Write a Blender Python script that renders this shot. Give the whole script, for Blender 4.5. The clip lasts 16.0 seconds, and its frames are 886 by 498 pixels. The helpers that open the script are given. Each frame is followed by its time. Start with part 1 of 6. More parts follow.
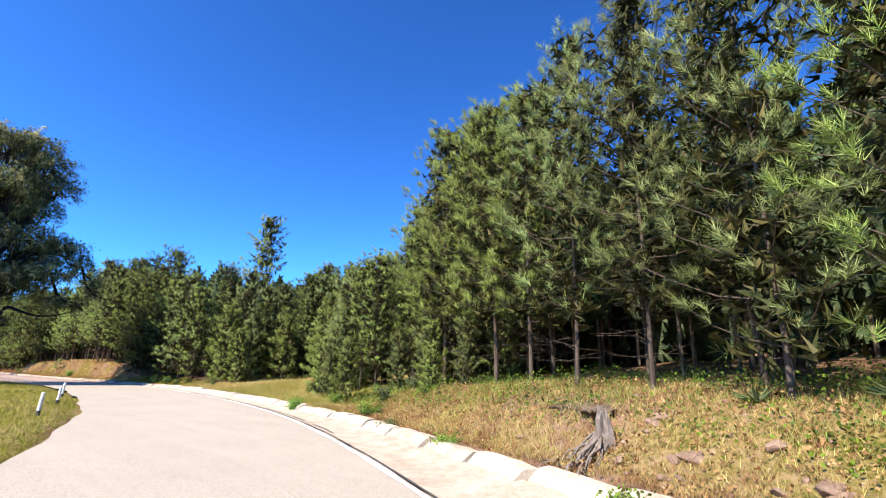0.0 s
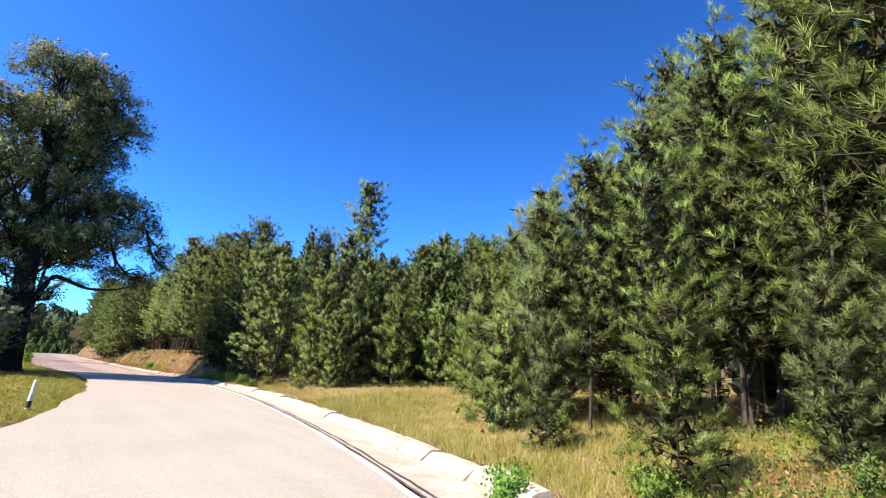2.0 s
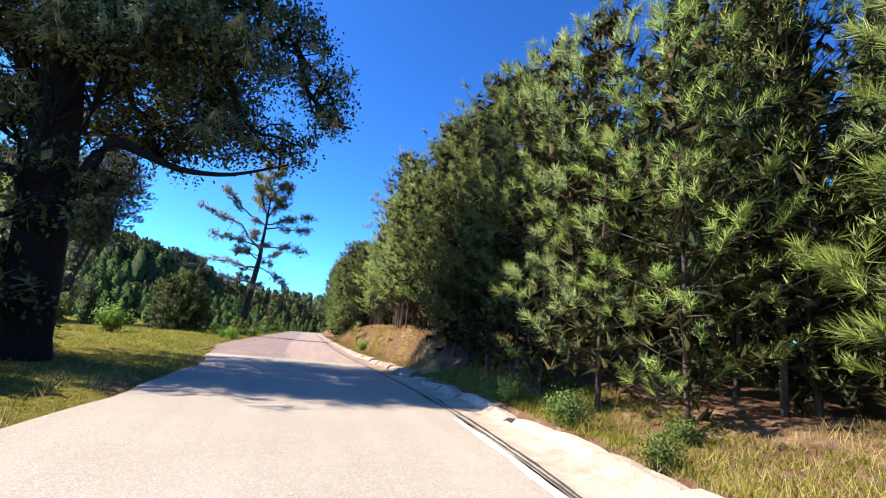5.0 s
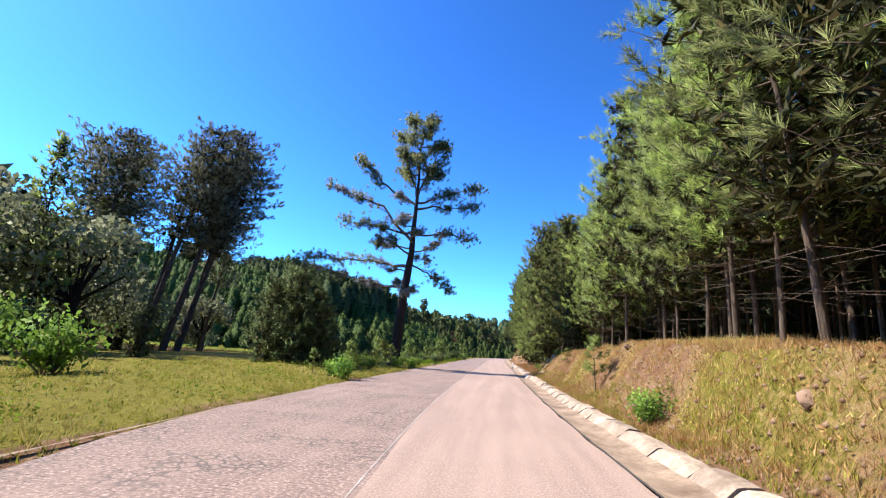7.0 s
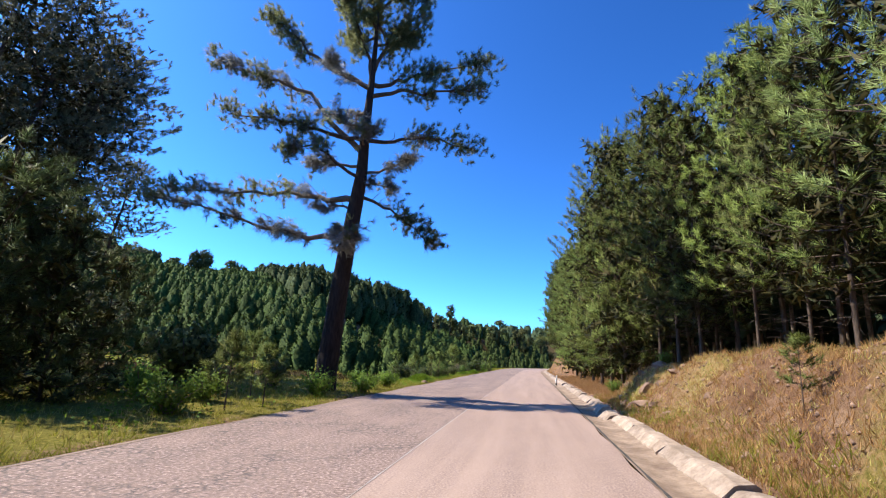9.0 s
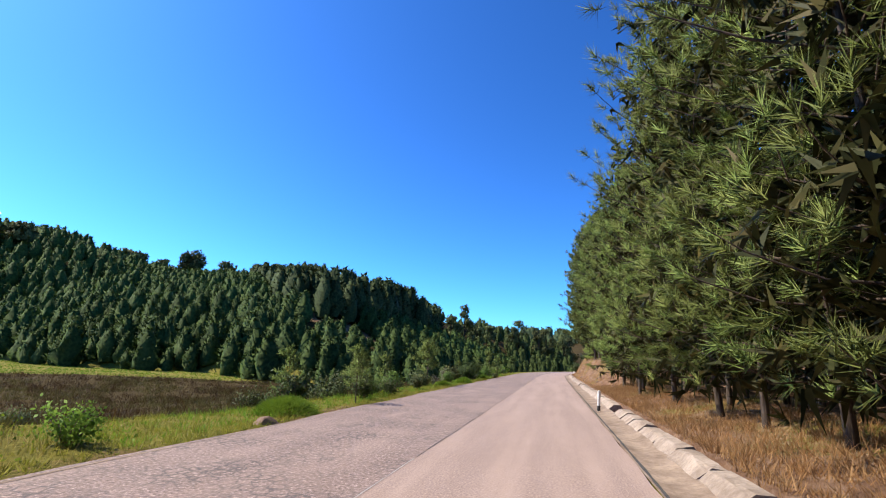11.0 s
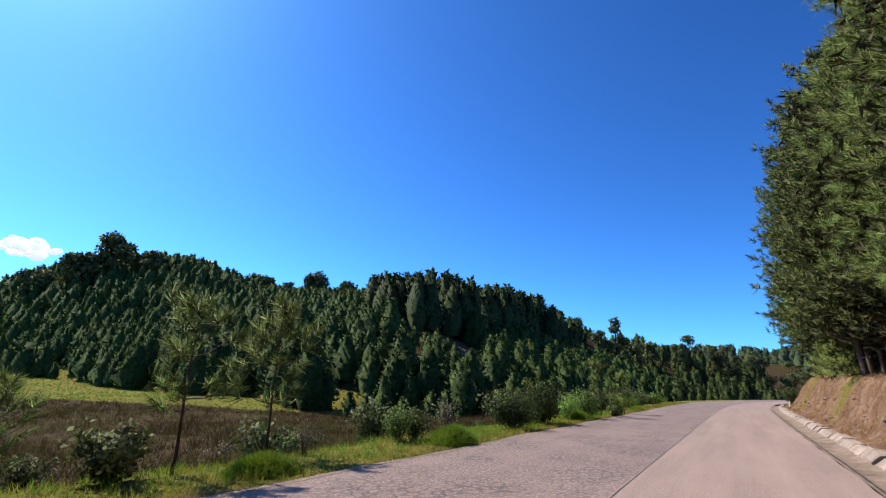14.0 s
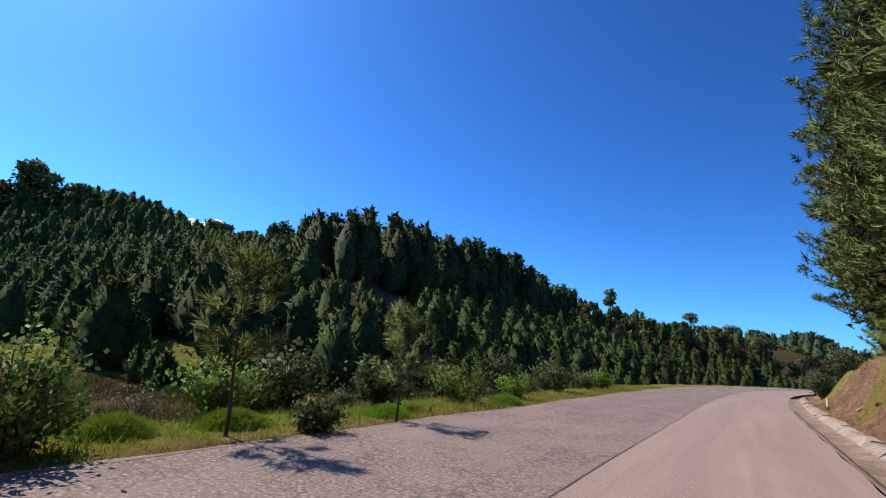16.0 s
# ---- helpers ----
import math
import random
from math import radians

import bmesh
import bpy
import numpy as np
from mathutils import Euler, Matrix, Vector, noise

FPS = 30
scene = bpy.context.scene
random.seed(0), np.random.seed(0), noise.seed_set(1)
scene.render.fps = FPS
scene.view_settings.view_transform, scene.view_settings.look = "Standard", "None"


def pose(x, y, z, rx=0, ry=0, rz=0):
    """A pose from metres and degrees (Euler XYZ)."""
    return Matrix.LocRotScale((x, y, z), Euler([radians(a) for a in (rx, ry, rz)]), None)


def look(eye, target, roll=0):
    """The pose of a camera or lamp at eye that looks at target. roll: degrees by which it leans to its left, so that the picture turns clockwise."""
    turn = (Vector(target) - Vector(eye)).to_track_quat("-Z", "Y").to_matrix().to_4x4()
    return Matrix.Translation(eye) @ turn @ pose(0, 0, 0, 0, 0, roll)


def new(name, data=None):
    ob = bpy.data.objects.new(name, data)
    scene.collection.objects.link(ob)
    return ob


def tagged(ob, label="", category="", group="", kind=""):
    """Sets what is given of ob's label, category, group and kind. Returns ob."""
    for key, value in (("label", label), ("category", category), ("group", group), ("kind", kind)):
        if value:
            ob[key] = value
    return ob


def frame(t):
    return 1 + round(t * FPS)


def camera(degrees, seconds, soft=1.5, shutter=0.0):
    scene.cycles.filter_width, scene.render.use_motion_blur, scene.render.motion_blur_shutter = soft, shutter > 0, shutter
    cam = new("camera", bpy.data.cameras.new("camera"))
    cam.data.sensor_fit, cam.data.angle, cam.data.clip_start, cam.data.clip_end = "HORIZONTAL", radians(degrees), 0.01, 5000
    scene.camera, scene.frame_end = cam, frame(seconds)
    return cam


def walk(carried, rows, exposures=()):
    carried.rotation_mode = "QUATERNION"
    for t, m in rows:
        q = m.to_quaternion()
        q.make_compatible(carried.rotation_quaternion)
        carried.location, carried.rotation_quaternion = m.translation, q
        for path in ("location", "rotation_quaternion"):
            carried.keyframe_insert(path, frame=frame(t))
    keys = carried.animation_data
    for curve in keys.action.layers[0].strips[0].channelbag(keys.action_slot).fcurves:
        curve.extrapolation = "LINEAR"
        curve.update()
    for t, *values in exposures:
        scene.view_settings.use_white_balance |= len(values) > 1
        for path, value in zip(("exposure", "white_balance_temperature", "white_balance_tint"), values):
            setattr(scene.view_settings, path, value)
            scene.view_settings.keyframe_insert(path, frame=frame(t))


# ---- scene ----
cam = camera(86.3, 16.0, soft=1.1)
PATH = [
    (0.0, (-9.038, -70.220, 1.188), (-1.641, -64.003, 3.763), 1.40),
    (0.5, (-7.669, -67.762, 1.192), (-0.441, -61.363, 3.798), 1.99),
    (1.0, (-6.338, -65.267, 1.193), (0.649, -58.634, 3.876), 2.43),
    (1.5, (-5.100, -62.641, 1.211), (1.594, -55.699, 3.856), 3.07),
    (2.0, (-3.860, -59.904, 1.221), (2.290, -52.464, 3.833), 4.18),
    (2.5, (-2.723, -57.136, 1.205), (2.844, -49.244, 3.799), 5.21),
    (3.0, (-1.773, -54.168, 1.227), (3.277, -45.924, 3.783), 5.49),
    (3.5, (-0.942, -51.025, 1.196), (3.576, -42.471, 3.727), 5.41),
    (4.0, (-0.200, -47.802, 1.185), (3.937, -39.049, 3.687), 5.46),
    (4.5, (0.326, -44.467, 1.189), (3.897, -35.403, 3.447), 5.99),
    (5.0, (0.902, -40.664, 1.188), (3.394, -31.169, 3.093), 5.51),
    (5.2, (1.015, -39.150, 1.179), (3.056, -29.518, 2.928), 5.61),
    (7.3, (1.309, -20.052, 1.203), (-0.080, -10.384, 3.347), 3.74),
    (7.5, (1.240, -18.526, 1.185), (-0.187, -8.869, 3.354), 3.56),
    (8.0, (1.305, -14.704, 1.221), (-0.286, -5.088, 3.455), 3.18),
    (8.5, (1.341, -10.967, 1.203), (-0.404, -1.380, 3.448), 3.02),
    (9.0, (1.320, -7.238, 1.180), (-0.534, 2.326, 3.436), 2.99),
    (9.5, (1.413, -3.381, 1.173), (-0.568, 6.157, 3.432), 3.00),
    (9.7, (1.468, -1.827, 1.185), (-0.567, 7.707, 3.414), 2.82),
    (11.8, (1.561, 12.592, 1.210), (-0.808, 22.003, 3.625), 1.47),
    (12.0, (1.553, 13.766, 1.200), (-0.886, 23.152, 3.639), 1.38),
    (12.5, (1.490, 16.774, 1.184), (-1.433, 25.974, 3.794), 0.48),
    (13.0, (1.400, 20.363, 1.223), (-2.246, 29.240, 4.031), 0.11),
    (13.5, (1.329, 24.216, 1.229), (-2.975, 32.826, 3.940), 0.55),
    (14.0, (1.200, 28.504, 1.194), (-3.863, 36.696, 3.890), 1.88),
    (14.5, (1.148, 32.666, 1.180), (-4.517, 40.519, 3.676), 2.84),
    (15.0, (1.137, 37.216, 1.191), (-4.796, 44.932, 3.486), 3.77),
    (15.5, (1.290, 41.438, 1.206), (-4.189, 49.510, 3.403), 4.36),
    (16.0, (1.295, 46.206, 1.192), (-4.009, 54.423, 3.273), 4.81),
]
EXPOSURES = [(0, 1.0), (5, 1.0), (7.5, 0.95), (9.5, 0.62), (12.0, 0.5), (13.5, 0.28), (15, 0.06), (16, -0.04)]
walk(cam, [(t, look(e, g, r)) for t, e, g, r in PATH], EXPOSURES)

# ---- sky, sun, exposure ----
SUN_EL, SUN_AZ = radians(50), radians(178)      # azimuth counted from +x towards +y
sun_dir = Vector((math.cos(SUN_EL) * math.cos(SUN_AZ), math.cos(SUN_EL) * math.sin(SUN_AZ), math.sin(SUN_EL)))
world = bpy.data.worlds.new("world")
scene.world = world
world.use_nodes = True
sky = world.node_tree.nodes.new("ShaderNodeTexSky")
sky.sky_type, sky.sun_disc = "NISHITA", False
sky.sun_elevation, sky.sun_rotation = SUN_EL, math.pi / 2 - SUN_AZ
sky.altitude, sky.air_density, sky.dust_density, sky.ozone_density = 1500, 1.0, 2.0, 4.0
deeper = world.node_tree.nodes.new("ShaderNodeGamma")
deeper.inputs["Gamma"].default_value = 1.5
tint = world.node_tree.nodes.new("ShaderNodeMix")
tint.data_type, tint.blend_type = "RGBA", "MULTIPLY"
tint.inputs[0].default_value, tint.inputs[7].default_value = 1.0, (0.27, 0.55, 0.74, 1)
world.node_tree.links.new(sky.outputs[0], deeper.inputs["Color"])
world.node_tree.links.new(deeper.outputs[0], tint.inputs[6])
world.node_tree.links.new(tint.outputs[2], world.node_tree.nodes["Background"].inputs[0])
world.node_tree.nodes["Background"].inputs[1].default_value = 0.12
sun = new("sun", bpy.data.lights.new("sun", "SUN"))
sun.data.energy, sun.data.angle, sun.data.color = 5.8, radians(0.5), (1.0, 0.92, 0.79)
sun.matrix_world = look(sun_dir * 50, (0, 0, 0))



# ---- materials ----
def mat(name, rough=0.8):
    m = bpy.data.materials.new(name)
    m.use_nodes = True
    nt = m.node_tree
    b = nt.nodes["Principled BSDF"]
    b.inputs["Roughness"].default_value = rough
    b.inputs["Specular IOR Level"].default_value = 0.25
    return m, nt, b


def node(nt, kind, **kw):
    n = nt.nodes.new(kind)
    for k, v in kw.items():
        n.inputs[k].default_value = v
    return n


def noise_tex(nt, scale, detail=4.0, rough=0.55, coord=None):
    n = node(nt, "ShaderNodeTexNoise", Scale=scale, Detail=detail, Roughness=rough)
    if coord is None:
        coord = nt.nodes.new("ShaderNodeNewGeometry").outputs["Position"]
    nt.links.new(coord, n.inputs["Vector"])
    return n.outputs[0]


def ramp(nt, fac, stops):
    r = nt.nodes.new("ShaderNodeValToRGB")
    while len(r.color_ramp.elements) < len(stops):
        r.color_ramp.elements.new(0.5)
    for e, (p, c) in zip(r.color_ramp.elements, stops):
        e.position, e.color = p, (*c, 1)
    nt.links.new(fac, r.inputs[0])
    return r.outputs[0]


def mix(nt, fac, a, b, blend="MIX"):
    n = nt.nodes.new("ShaderNodeMix")
    n.data_type, n.blend_type = "RGBA", blend
    for s, v in ((0, fac), (6, a), (7, b)):
        if isinstance(v, (int, float)):
            n.inputs[s].default_value = v
        elif isinstance(v, tuple):
            n.inputs[s].default_value = (*v, 1)
        else:
            nt.links.new(v, n.inputs[s])
    return n.outputs[2]


def bump(nt, b, height, strength=0.4, dist=0.05):
    n = node(nt, "ShaderNodeBump", Strength=strength, Distance=dist)
    nt.links.new(height, n.inputs["Height"])
    nt.links.new(n.outputs[0], b.inputs["Normal"])


def foliage(name, dark, light, tip, translucent=0.3, rough=0.6, by_leaf=0.65):
    """Leaves or needles: colour varies leaf by leaf, tree by tree and over the crown."""
    m, nt, b = mat(name, rough)
    b.inputs["Specular IOR Level"].default_value = 0.1
    geo = nt.nodes.new("ShaderNodeNewGeometry")
    info = nt.nodes.new("ShaderNodeObjectInfo")
    c = ramp(nt, geo.outputs["Random Per Island"], [(0.0, dark), (0.6, light), (1.0, tip)])
    clump = ramp(nt, noise_tex(nt, 2.4, 2.0), [(0.36, dark), (0.5, light), (0.64, tip)])
    c = mix(nt, 1 - by_leaf, c, clump)
    c = mix(nt, ramp(nt, noise_tex(nt, 0.5, 2.0), [(0.35, (0, 0, 0)), (0.7, (0.45, 0.45, 0.45))]), c, light)
    h = node(nt, "ShaderNodeHueSaturation", Saturation=1.0)
    mr = nt.nodes.new("ShaderNodeMapRange")
    mr.inputs[3].default_value, mr.inputs[4].default_value = 0.72, 1.25
    nt.links.new(info.outputs["Random"], mr.inputs[0])
    nt.links.new(mr.outputs[0], h.inputs["Value"])
    mh = nt.nodes.new("ShaderNodeMapRange")
    mh.inputs[3].default_value, mh.inputs[4].default_value = 0.485, 0.515
    nt.links.new(info.outputs["Random"], mh.inputs[0])
    nt.links.new(mh.outputs[0], h.inputs["Hue"])
    nt.links.new(c, h.inputs["Color"])
    nt.links.new(h.outputs[0], b.inputs["Base Color"])
    tr = nt.nodes.new("ShaderNodeBsdfTranslucent")
    nt.links.new(h.outputs[0], tr.inputs[0])
    ms = nt.nodes.new("ShaderNodeMixShader")
    ms.inputs[0].default_value = translucent
    out = nt.nodes["Material Output"]
    nt.links.new(b.outputs[0], ms.inputs[1])
    nt.links.new(tr.outputs[0], ms.inputs[2])
    nt.links.new(ms.outputs[0], out.inputs[0])
    return m


NEEDLE = foliage("pine_needles", (0.075, 0.102, 0.022), (0.255, 0.325, 0.075), (0.47, 0.52, 0.18), 0.36)
NEEDLE_BLUE = foliage("blue_pine_needles", (0.075, 0.102, 0.034), (0.245, 0.3, 0.105), (0.47, 0.51, 0.22), 0.36)
# dark tone for far woods, and for painted shade inside the near plantation
NEEDLE_DARK = foliage("dark_pine_needles", (0.018, 0.03, 0.014), (0.045, 0.066, 0.03), (0.1, 0.12, 0.06), 0.08, rough=0.8, by_leaf=0.2)
NEEDLE_RIDGE = foliage("ridge_pine_needles", (0.012, 0.02, 0.007), (0.032, 0.045, 0.014), (0.07, 0.085, 0.03), 0.08, rough=0.8, by_leaf=0.3)
NEEDLE_DEEP = foliage("deep_green_pine_needles", (0.058, 0.084, 0.021), (0.148, 0.195, 0.047), (0.31, 0.35, 0.11), 0.2)
NEEDLE_GROVE = foliage("grey_green_pine_needles", (0.07, 0.082, 0.045), (0.2, 0.215, 0.125), (0.46, 0.45, 0.3), 0.35)
NEEDLE_LAST = foliage("dark_olive_pine_needles", (0.04, 0.058, 0.016), (0.105, 0.135, 0.036), (0.22, 0.245, 0.08), 0.15)
NEEDLE_LONE = foliage("dull_lone_pine_needles", (0.13, 0.15, 0.06), (0.29, 0.32, 0.13), (0.5, 0.51, 0.26), 0.35)
# brown inner needles, darkened further: the crown's inner shade is in this colour
NEEDLE_CORE = foliage("dark_core_needles", (0.018, 0.021, 0.008), (0.045, 0.048, 0.016), (0.11, 0.08, 0.028), 0.15)
LICHEN = foliage("grey_lichen_twigs", (0.27, 0.27, 0.25), (0.42, 0.42, 0.4), (0.58, 0.58, 0.55), 0.3)
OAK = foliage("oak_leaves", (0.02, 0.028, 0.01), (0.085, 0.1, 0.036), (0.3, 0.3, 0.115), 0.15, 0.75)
OAK_PALE = foliage("oak_sunlit_air_plants", (0.26, 0.25, 0.1), (0.46, 0.43, 0.18), (0.6, 0.55, 0.28), 0.25)
SHRUB = foliage("shrub_leaves", (0.08, 0.15, 0.025), (0.18, 0.29, 0.045), (0.29, 0.4, 0.08), 0.4)
SHRUB_GREEN = foliage("green_shrub_leaves", (0.05, 0.095, 0.02), (0.12, 0.19, 0.04), (0.24, 0.31, 0.08), 0.3)
WEED = foliage("grey_weed_leaves", (0.12, 0.11, 0.07), (0.22, 0.2, 0.13), (0.4, 0.38, 0.28), 0.25)
SHRUB_DULL = foliage("dull_shrub_leaves", (0.05, 0.075, 0.025), (0.09, 0.12, 0.04), (0.16, 0.17, 0.08), 0.25)
GROVE_LEAF = foliage("grey_green_broad_leaves", (0.07, 0.085, 0.045), (0.18, 0.19, 0.1), (0.36, 0.35, 0.21), 0.35)
SHRUB_DARK = foliage("dark_shrub_leaves", (0.02, 0.035, 0.01), (0.05, 0.08, 0.02), (0.12, 0.16, 0.045), 0.25)
HILLPINE = foliage("hill_pine_needles", (0.017, 0.033, 0.008), (0.045, 0.074, 0.016), (0.09, 0.125, 0.032), 0.1, rough=0.8, by_leaf=0.25)
GRASS = foliage("grass_blades", (0.11, 0.115, 0.018), (0.24, 0.225, 0.036), (0.42, 0.355, 0.08), 0.35)
STRAW = foliage("dry_grass_blades", (0.24, 0.18, 0.06), (0.42, 0.33, 0.11), (0.58, 0.47, 0.2), 0.3)
RUST = foliage("rust_grass_blades", (0.16, 0.08, 0.035), (0.36, 0.19, 0.082), (0.55, 0.345, 0.16), 0.3)
SEDGE = foliage("brown_sedge", (0.04, 0.024, 0.01), (0.09, 0.056, 0.02), (0.17, 0.12, 0.04), 0.25)
OLIVE = foliage("olive_marsh_grass", (0.05, 0.05, 0.014), (0.115, 0.108, 0.028), (0.23, 0.2, 0.06), 0.3)
LUSH = foliage("lush_grass_blades", (0.09, 0.16, 0.015), (0.18, 0.3, 0.03), (0.28, 0.4, 0.05), 0.4)


def bark_mat(name, dark, light, scale=7.0):
    m, nt, b = mat(name, 0.9)
    geo = nt.nodes.new("ShaderNodeNewGeometry")
    mp = node(nt, "ShaderNodeMapping", Scale=(1.0, 1.0, 0.22))
    nt.links.new(geo.outputs["Position"], mp.inputs["Vector"])
    f = noise_tex(nt, scale * 2.2, 6.0, 0.65, mp.outputs[0])
    c = ramp(nt, f, [(0.3, dark), (0.7, light)])
    nt.links.new(c, b.inputs["Base Color"])
    bump(nt, b, f, 0.8, 0.04)
    return m


BARK = bark_mat("pine_bark", (0.035, 0.025, 0.019), (0.14, 0.1, 0.075))
BARK_PALE = bark_mat("pale_pine_bark", (0.12, 0.08, 0.055), (0.34, 0.26, 0.2))
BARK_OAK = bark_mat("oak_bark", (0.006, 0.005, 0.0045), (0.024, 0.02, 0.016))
BARK_OLD = bark_mat("old_pine_bark", (0.015, 0.011, 0.01), (0.055, 0.04, 0.033))
TWIG = bark_mat("dead_twigs", (0.11, 0.085, 0.07), (0.28, 0.22, 0.18), 12)


def earth_mat():
    """The ground: grass, straw, bare red earth with litter, and marsh, mixed by land cover."""
    m, nt, b = mat("ground_cover", 0.95)
    b.inputs["Specular IOR Level"].default_value = 0.05
    at = nt.nodes.new("ShaderNodeVertexColor")
    at.layer_name = "cover"
    sep = nt.nodes.new("ShaderNodeSeparateColor")
    nt.links.new(at.outputs[0], sep.inputs[0])
    fine, mid, big = noise_tex(nt, 14, 6), noise_tex(nt, 2.2, 5), noise_tex(nt, 0.3, 3)
    grass = ramp(nt, fine, [(0.25, (0.085, 0.08, 0.017)), (0.5, (0.18, 0.155, 0.03)), (0.75, (0.31, 0.26, 0.06))])
    grass = mix(nt, ramp(nt, mid, [(0.4, (0, 0, 0)), (0.7, (0.7, 0.7, 0.7))]), grass, (0.2, 0.18, 0.042))
    straw = ramp(nt, fine, [(0.25, (0.2, 0.13, 0.06)), (0.55, (0.36, 0.25, 0.11)), (0.8, (0.5, 0.38, 0.18))])
    soil = ramp(nt, mid, [(0.3, (0.09, 0.046, 0.028)), (0.5, (0.215, 0.122, 0.074)), (0.72, (0.4, 0.27, 0.18))])
    soil = mix(nt, ramp(nt, fine, [(0.35, (0.85, 0.85, 0.85)), (0.65, (0, 0, 0))]), soil, (0.2, 0.112, 0.066))
    soil = mix(nt, ramp(nt, noise_tex(nt, 5.0, 3), [(0.6, (0, 0, 0)), (0.75, (0.65, 0.65, 0.65))]), soil, (0.34, 0.23, 0.165))
    marsh = ramp(nt, noise_tex(nt, 3.5, 6, 0.7), [(0.3, (0.026, 0.017, 0.008)), (0.5, (0.062, 0.042, 0.016)), (0.7, (0.12, 0.095, 0.034))])
    edge = mix(nt, 0.35, fine, mid)

    def sharpen(ch):
        a = node(nt, "ShaderNodeMath")
        a.operation = "ADD"
        nt.links.new(ch, a.inputs[0])
        s = node(nt, "ShaderNodeMath")
        s.operation = "SUBTRACT"
        nt.links.new(edge, s.inputs[0])
        s.inputs[1].default_value = 0.5
        nt.links.new(s.outputs[0], a.inputs[1])
        return ramp(nt, a.outputs[0], [(0.38, (0, 0, 0)), (0.62, (1, 1, 1))])
    c = mix(nt, sharpen(sep.outputs[0]), grass, straw)
    c = mix(nt, sharpen(sep.outputs[2]), c, marsh)
    c = mix(nt, sharpen(sep.outputs[1]), c, soil)
    c = mix(nt, ramp(nt, big, [(0.35, (0, 0, 0)), (0.7, (0.35, 0.35, 0.35))]), c, mix(nt, 1.0, c, (0.62, 0.58, 0.5), "MULTIPLY"))
    nt.links.new(c, b.inputs["Base Color"])
    bump(nt, b, mix(nt, 0.6, noise_tex(nt, 28, 6, 0.7), noise_tex(nt, 6.0, 8, 0.7)), 0.9, 0.13)
    return m


def asphalt(name, dark, light, speck, dusty, grain=60, crackle=0.0, streaky=0.55):
    m, nt, b = mat(name, 0.85)
    fine, mid, big = noise_tex(nt, grain, 3, 0.7), noise_tex(nt, 7, 5), noise_tex(nt, 0.55, 4)
    geo = nt.nodes.new("ShaderNodeNewGeometry")
    mp = node(nt, "ShaderNodeMapping", Scale=(1.6, 0.09, 1.0))
    nt.links.new(geo.outputs["Position"], mp.inputs["Vector"])
    streak = noise_tex(nt, 1.3, 4, 0.6, mp.outputs[0])
    c = ramp(nt, fine, [(0.3, dark), (0.55, light), (0.78, speck)])
    c = mix(nt, ramp(nt, mid, [(0.35, (0, 0, 0)), (0.75, (0.55, 0.55, 0.55))]), c, mix(nt, 0.5, dark, light))
    c = mix(nt, ramp(nt, streak, [(0.42, (0, 0, 0)), (0.68, (streaky, streaky, streaky))]), c, dusty)
    c = mix(nt, ramp(nt, big, [(0.4, (0, 0, 0)), (0.7, (0.3, 0.3, 0.3))]), c, mix(nt, 1.0, c, (0.78, 0.76, 0.75), "MULTIPLY"))
    if crackle:
        vor = node(nt, "ShaderNodeTexVoronoi", Scale=crackle)
        vor.feature = "DISTANCE_TO_EDGE"
        warp = nt.nodes.new("ShaderNodeVectorMath")
        warp.operation = "ADD"
        nt.links.new(geo.outputs["Position"], warp.inputs[0])
        nt.links.new(mix(nt, 0.12, (0.0, 0.0, 0.0), noise_tex(nt, 9.0)), warp.inputs[1])
        nt.links.new(warp.outputs[0], vor.inputs["Vector"])
        gap = ramp(nt, vor.outputs["Distance"], [(0.0, (0.85, 0.85, 0.85)), (0.13, (0, 0, 0))])
        patch = ramp(nt, noise_tex(nt, 0.8, 3), [(0.4, (0, 0, 0)), (0.6, (1, 1, 1))])
        c = mix(nt, mix(nt, 1.0, gap, patch, "MULTIPLY"), c, (0.07, 0.06, 0.055))
    nt.links.new(c, b.inputs["Base Color"])
    bump(nt, b, mix(nt, 0.3, fine, mid), 0.6, 0.015)
    return m


ASPHALT = asphalt("worn_asphalt", (0.21, 0.172, 0.138), (0.385, 0.325, 0.262), (0.58, 0.5, 0.41), (0.47, 0.395, 0.315), 55, 0.0, 0.2)
LANE = asphalt("brown_worn_asphalt", (0.148, 0.102, 0.084), (0.338, 0.24, 0.198), (0.58, 0.44, 0.38), (0.41, 0.292, 0.235), 42)
CHIPSEAL = asphalt("chip_seal_asphalt", (0.06, 0.041, 0.034), (0.285, 0.2, 0.168), (0.73, 0.56, 0.49), (0.34, 0.242, 0.197), 26, 6.5, 0.4)


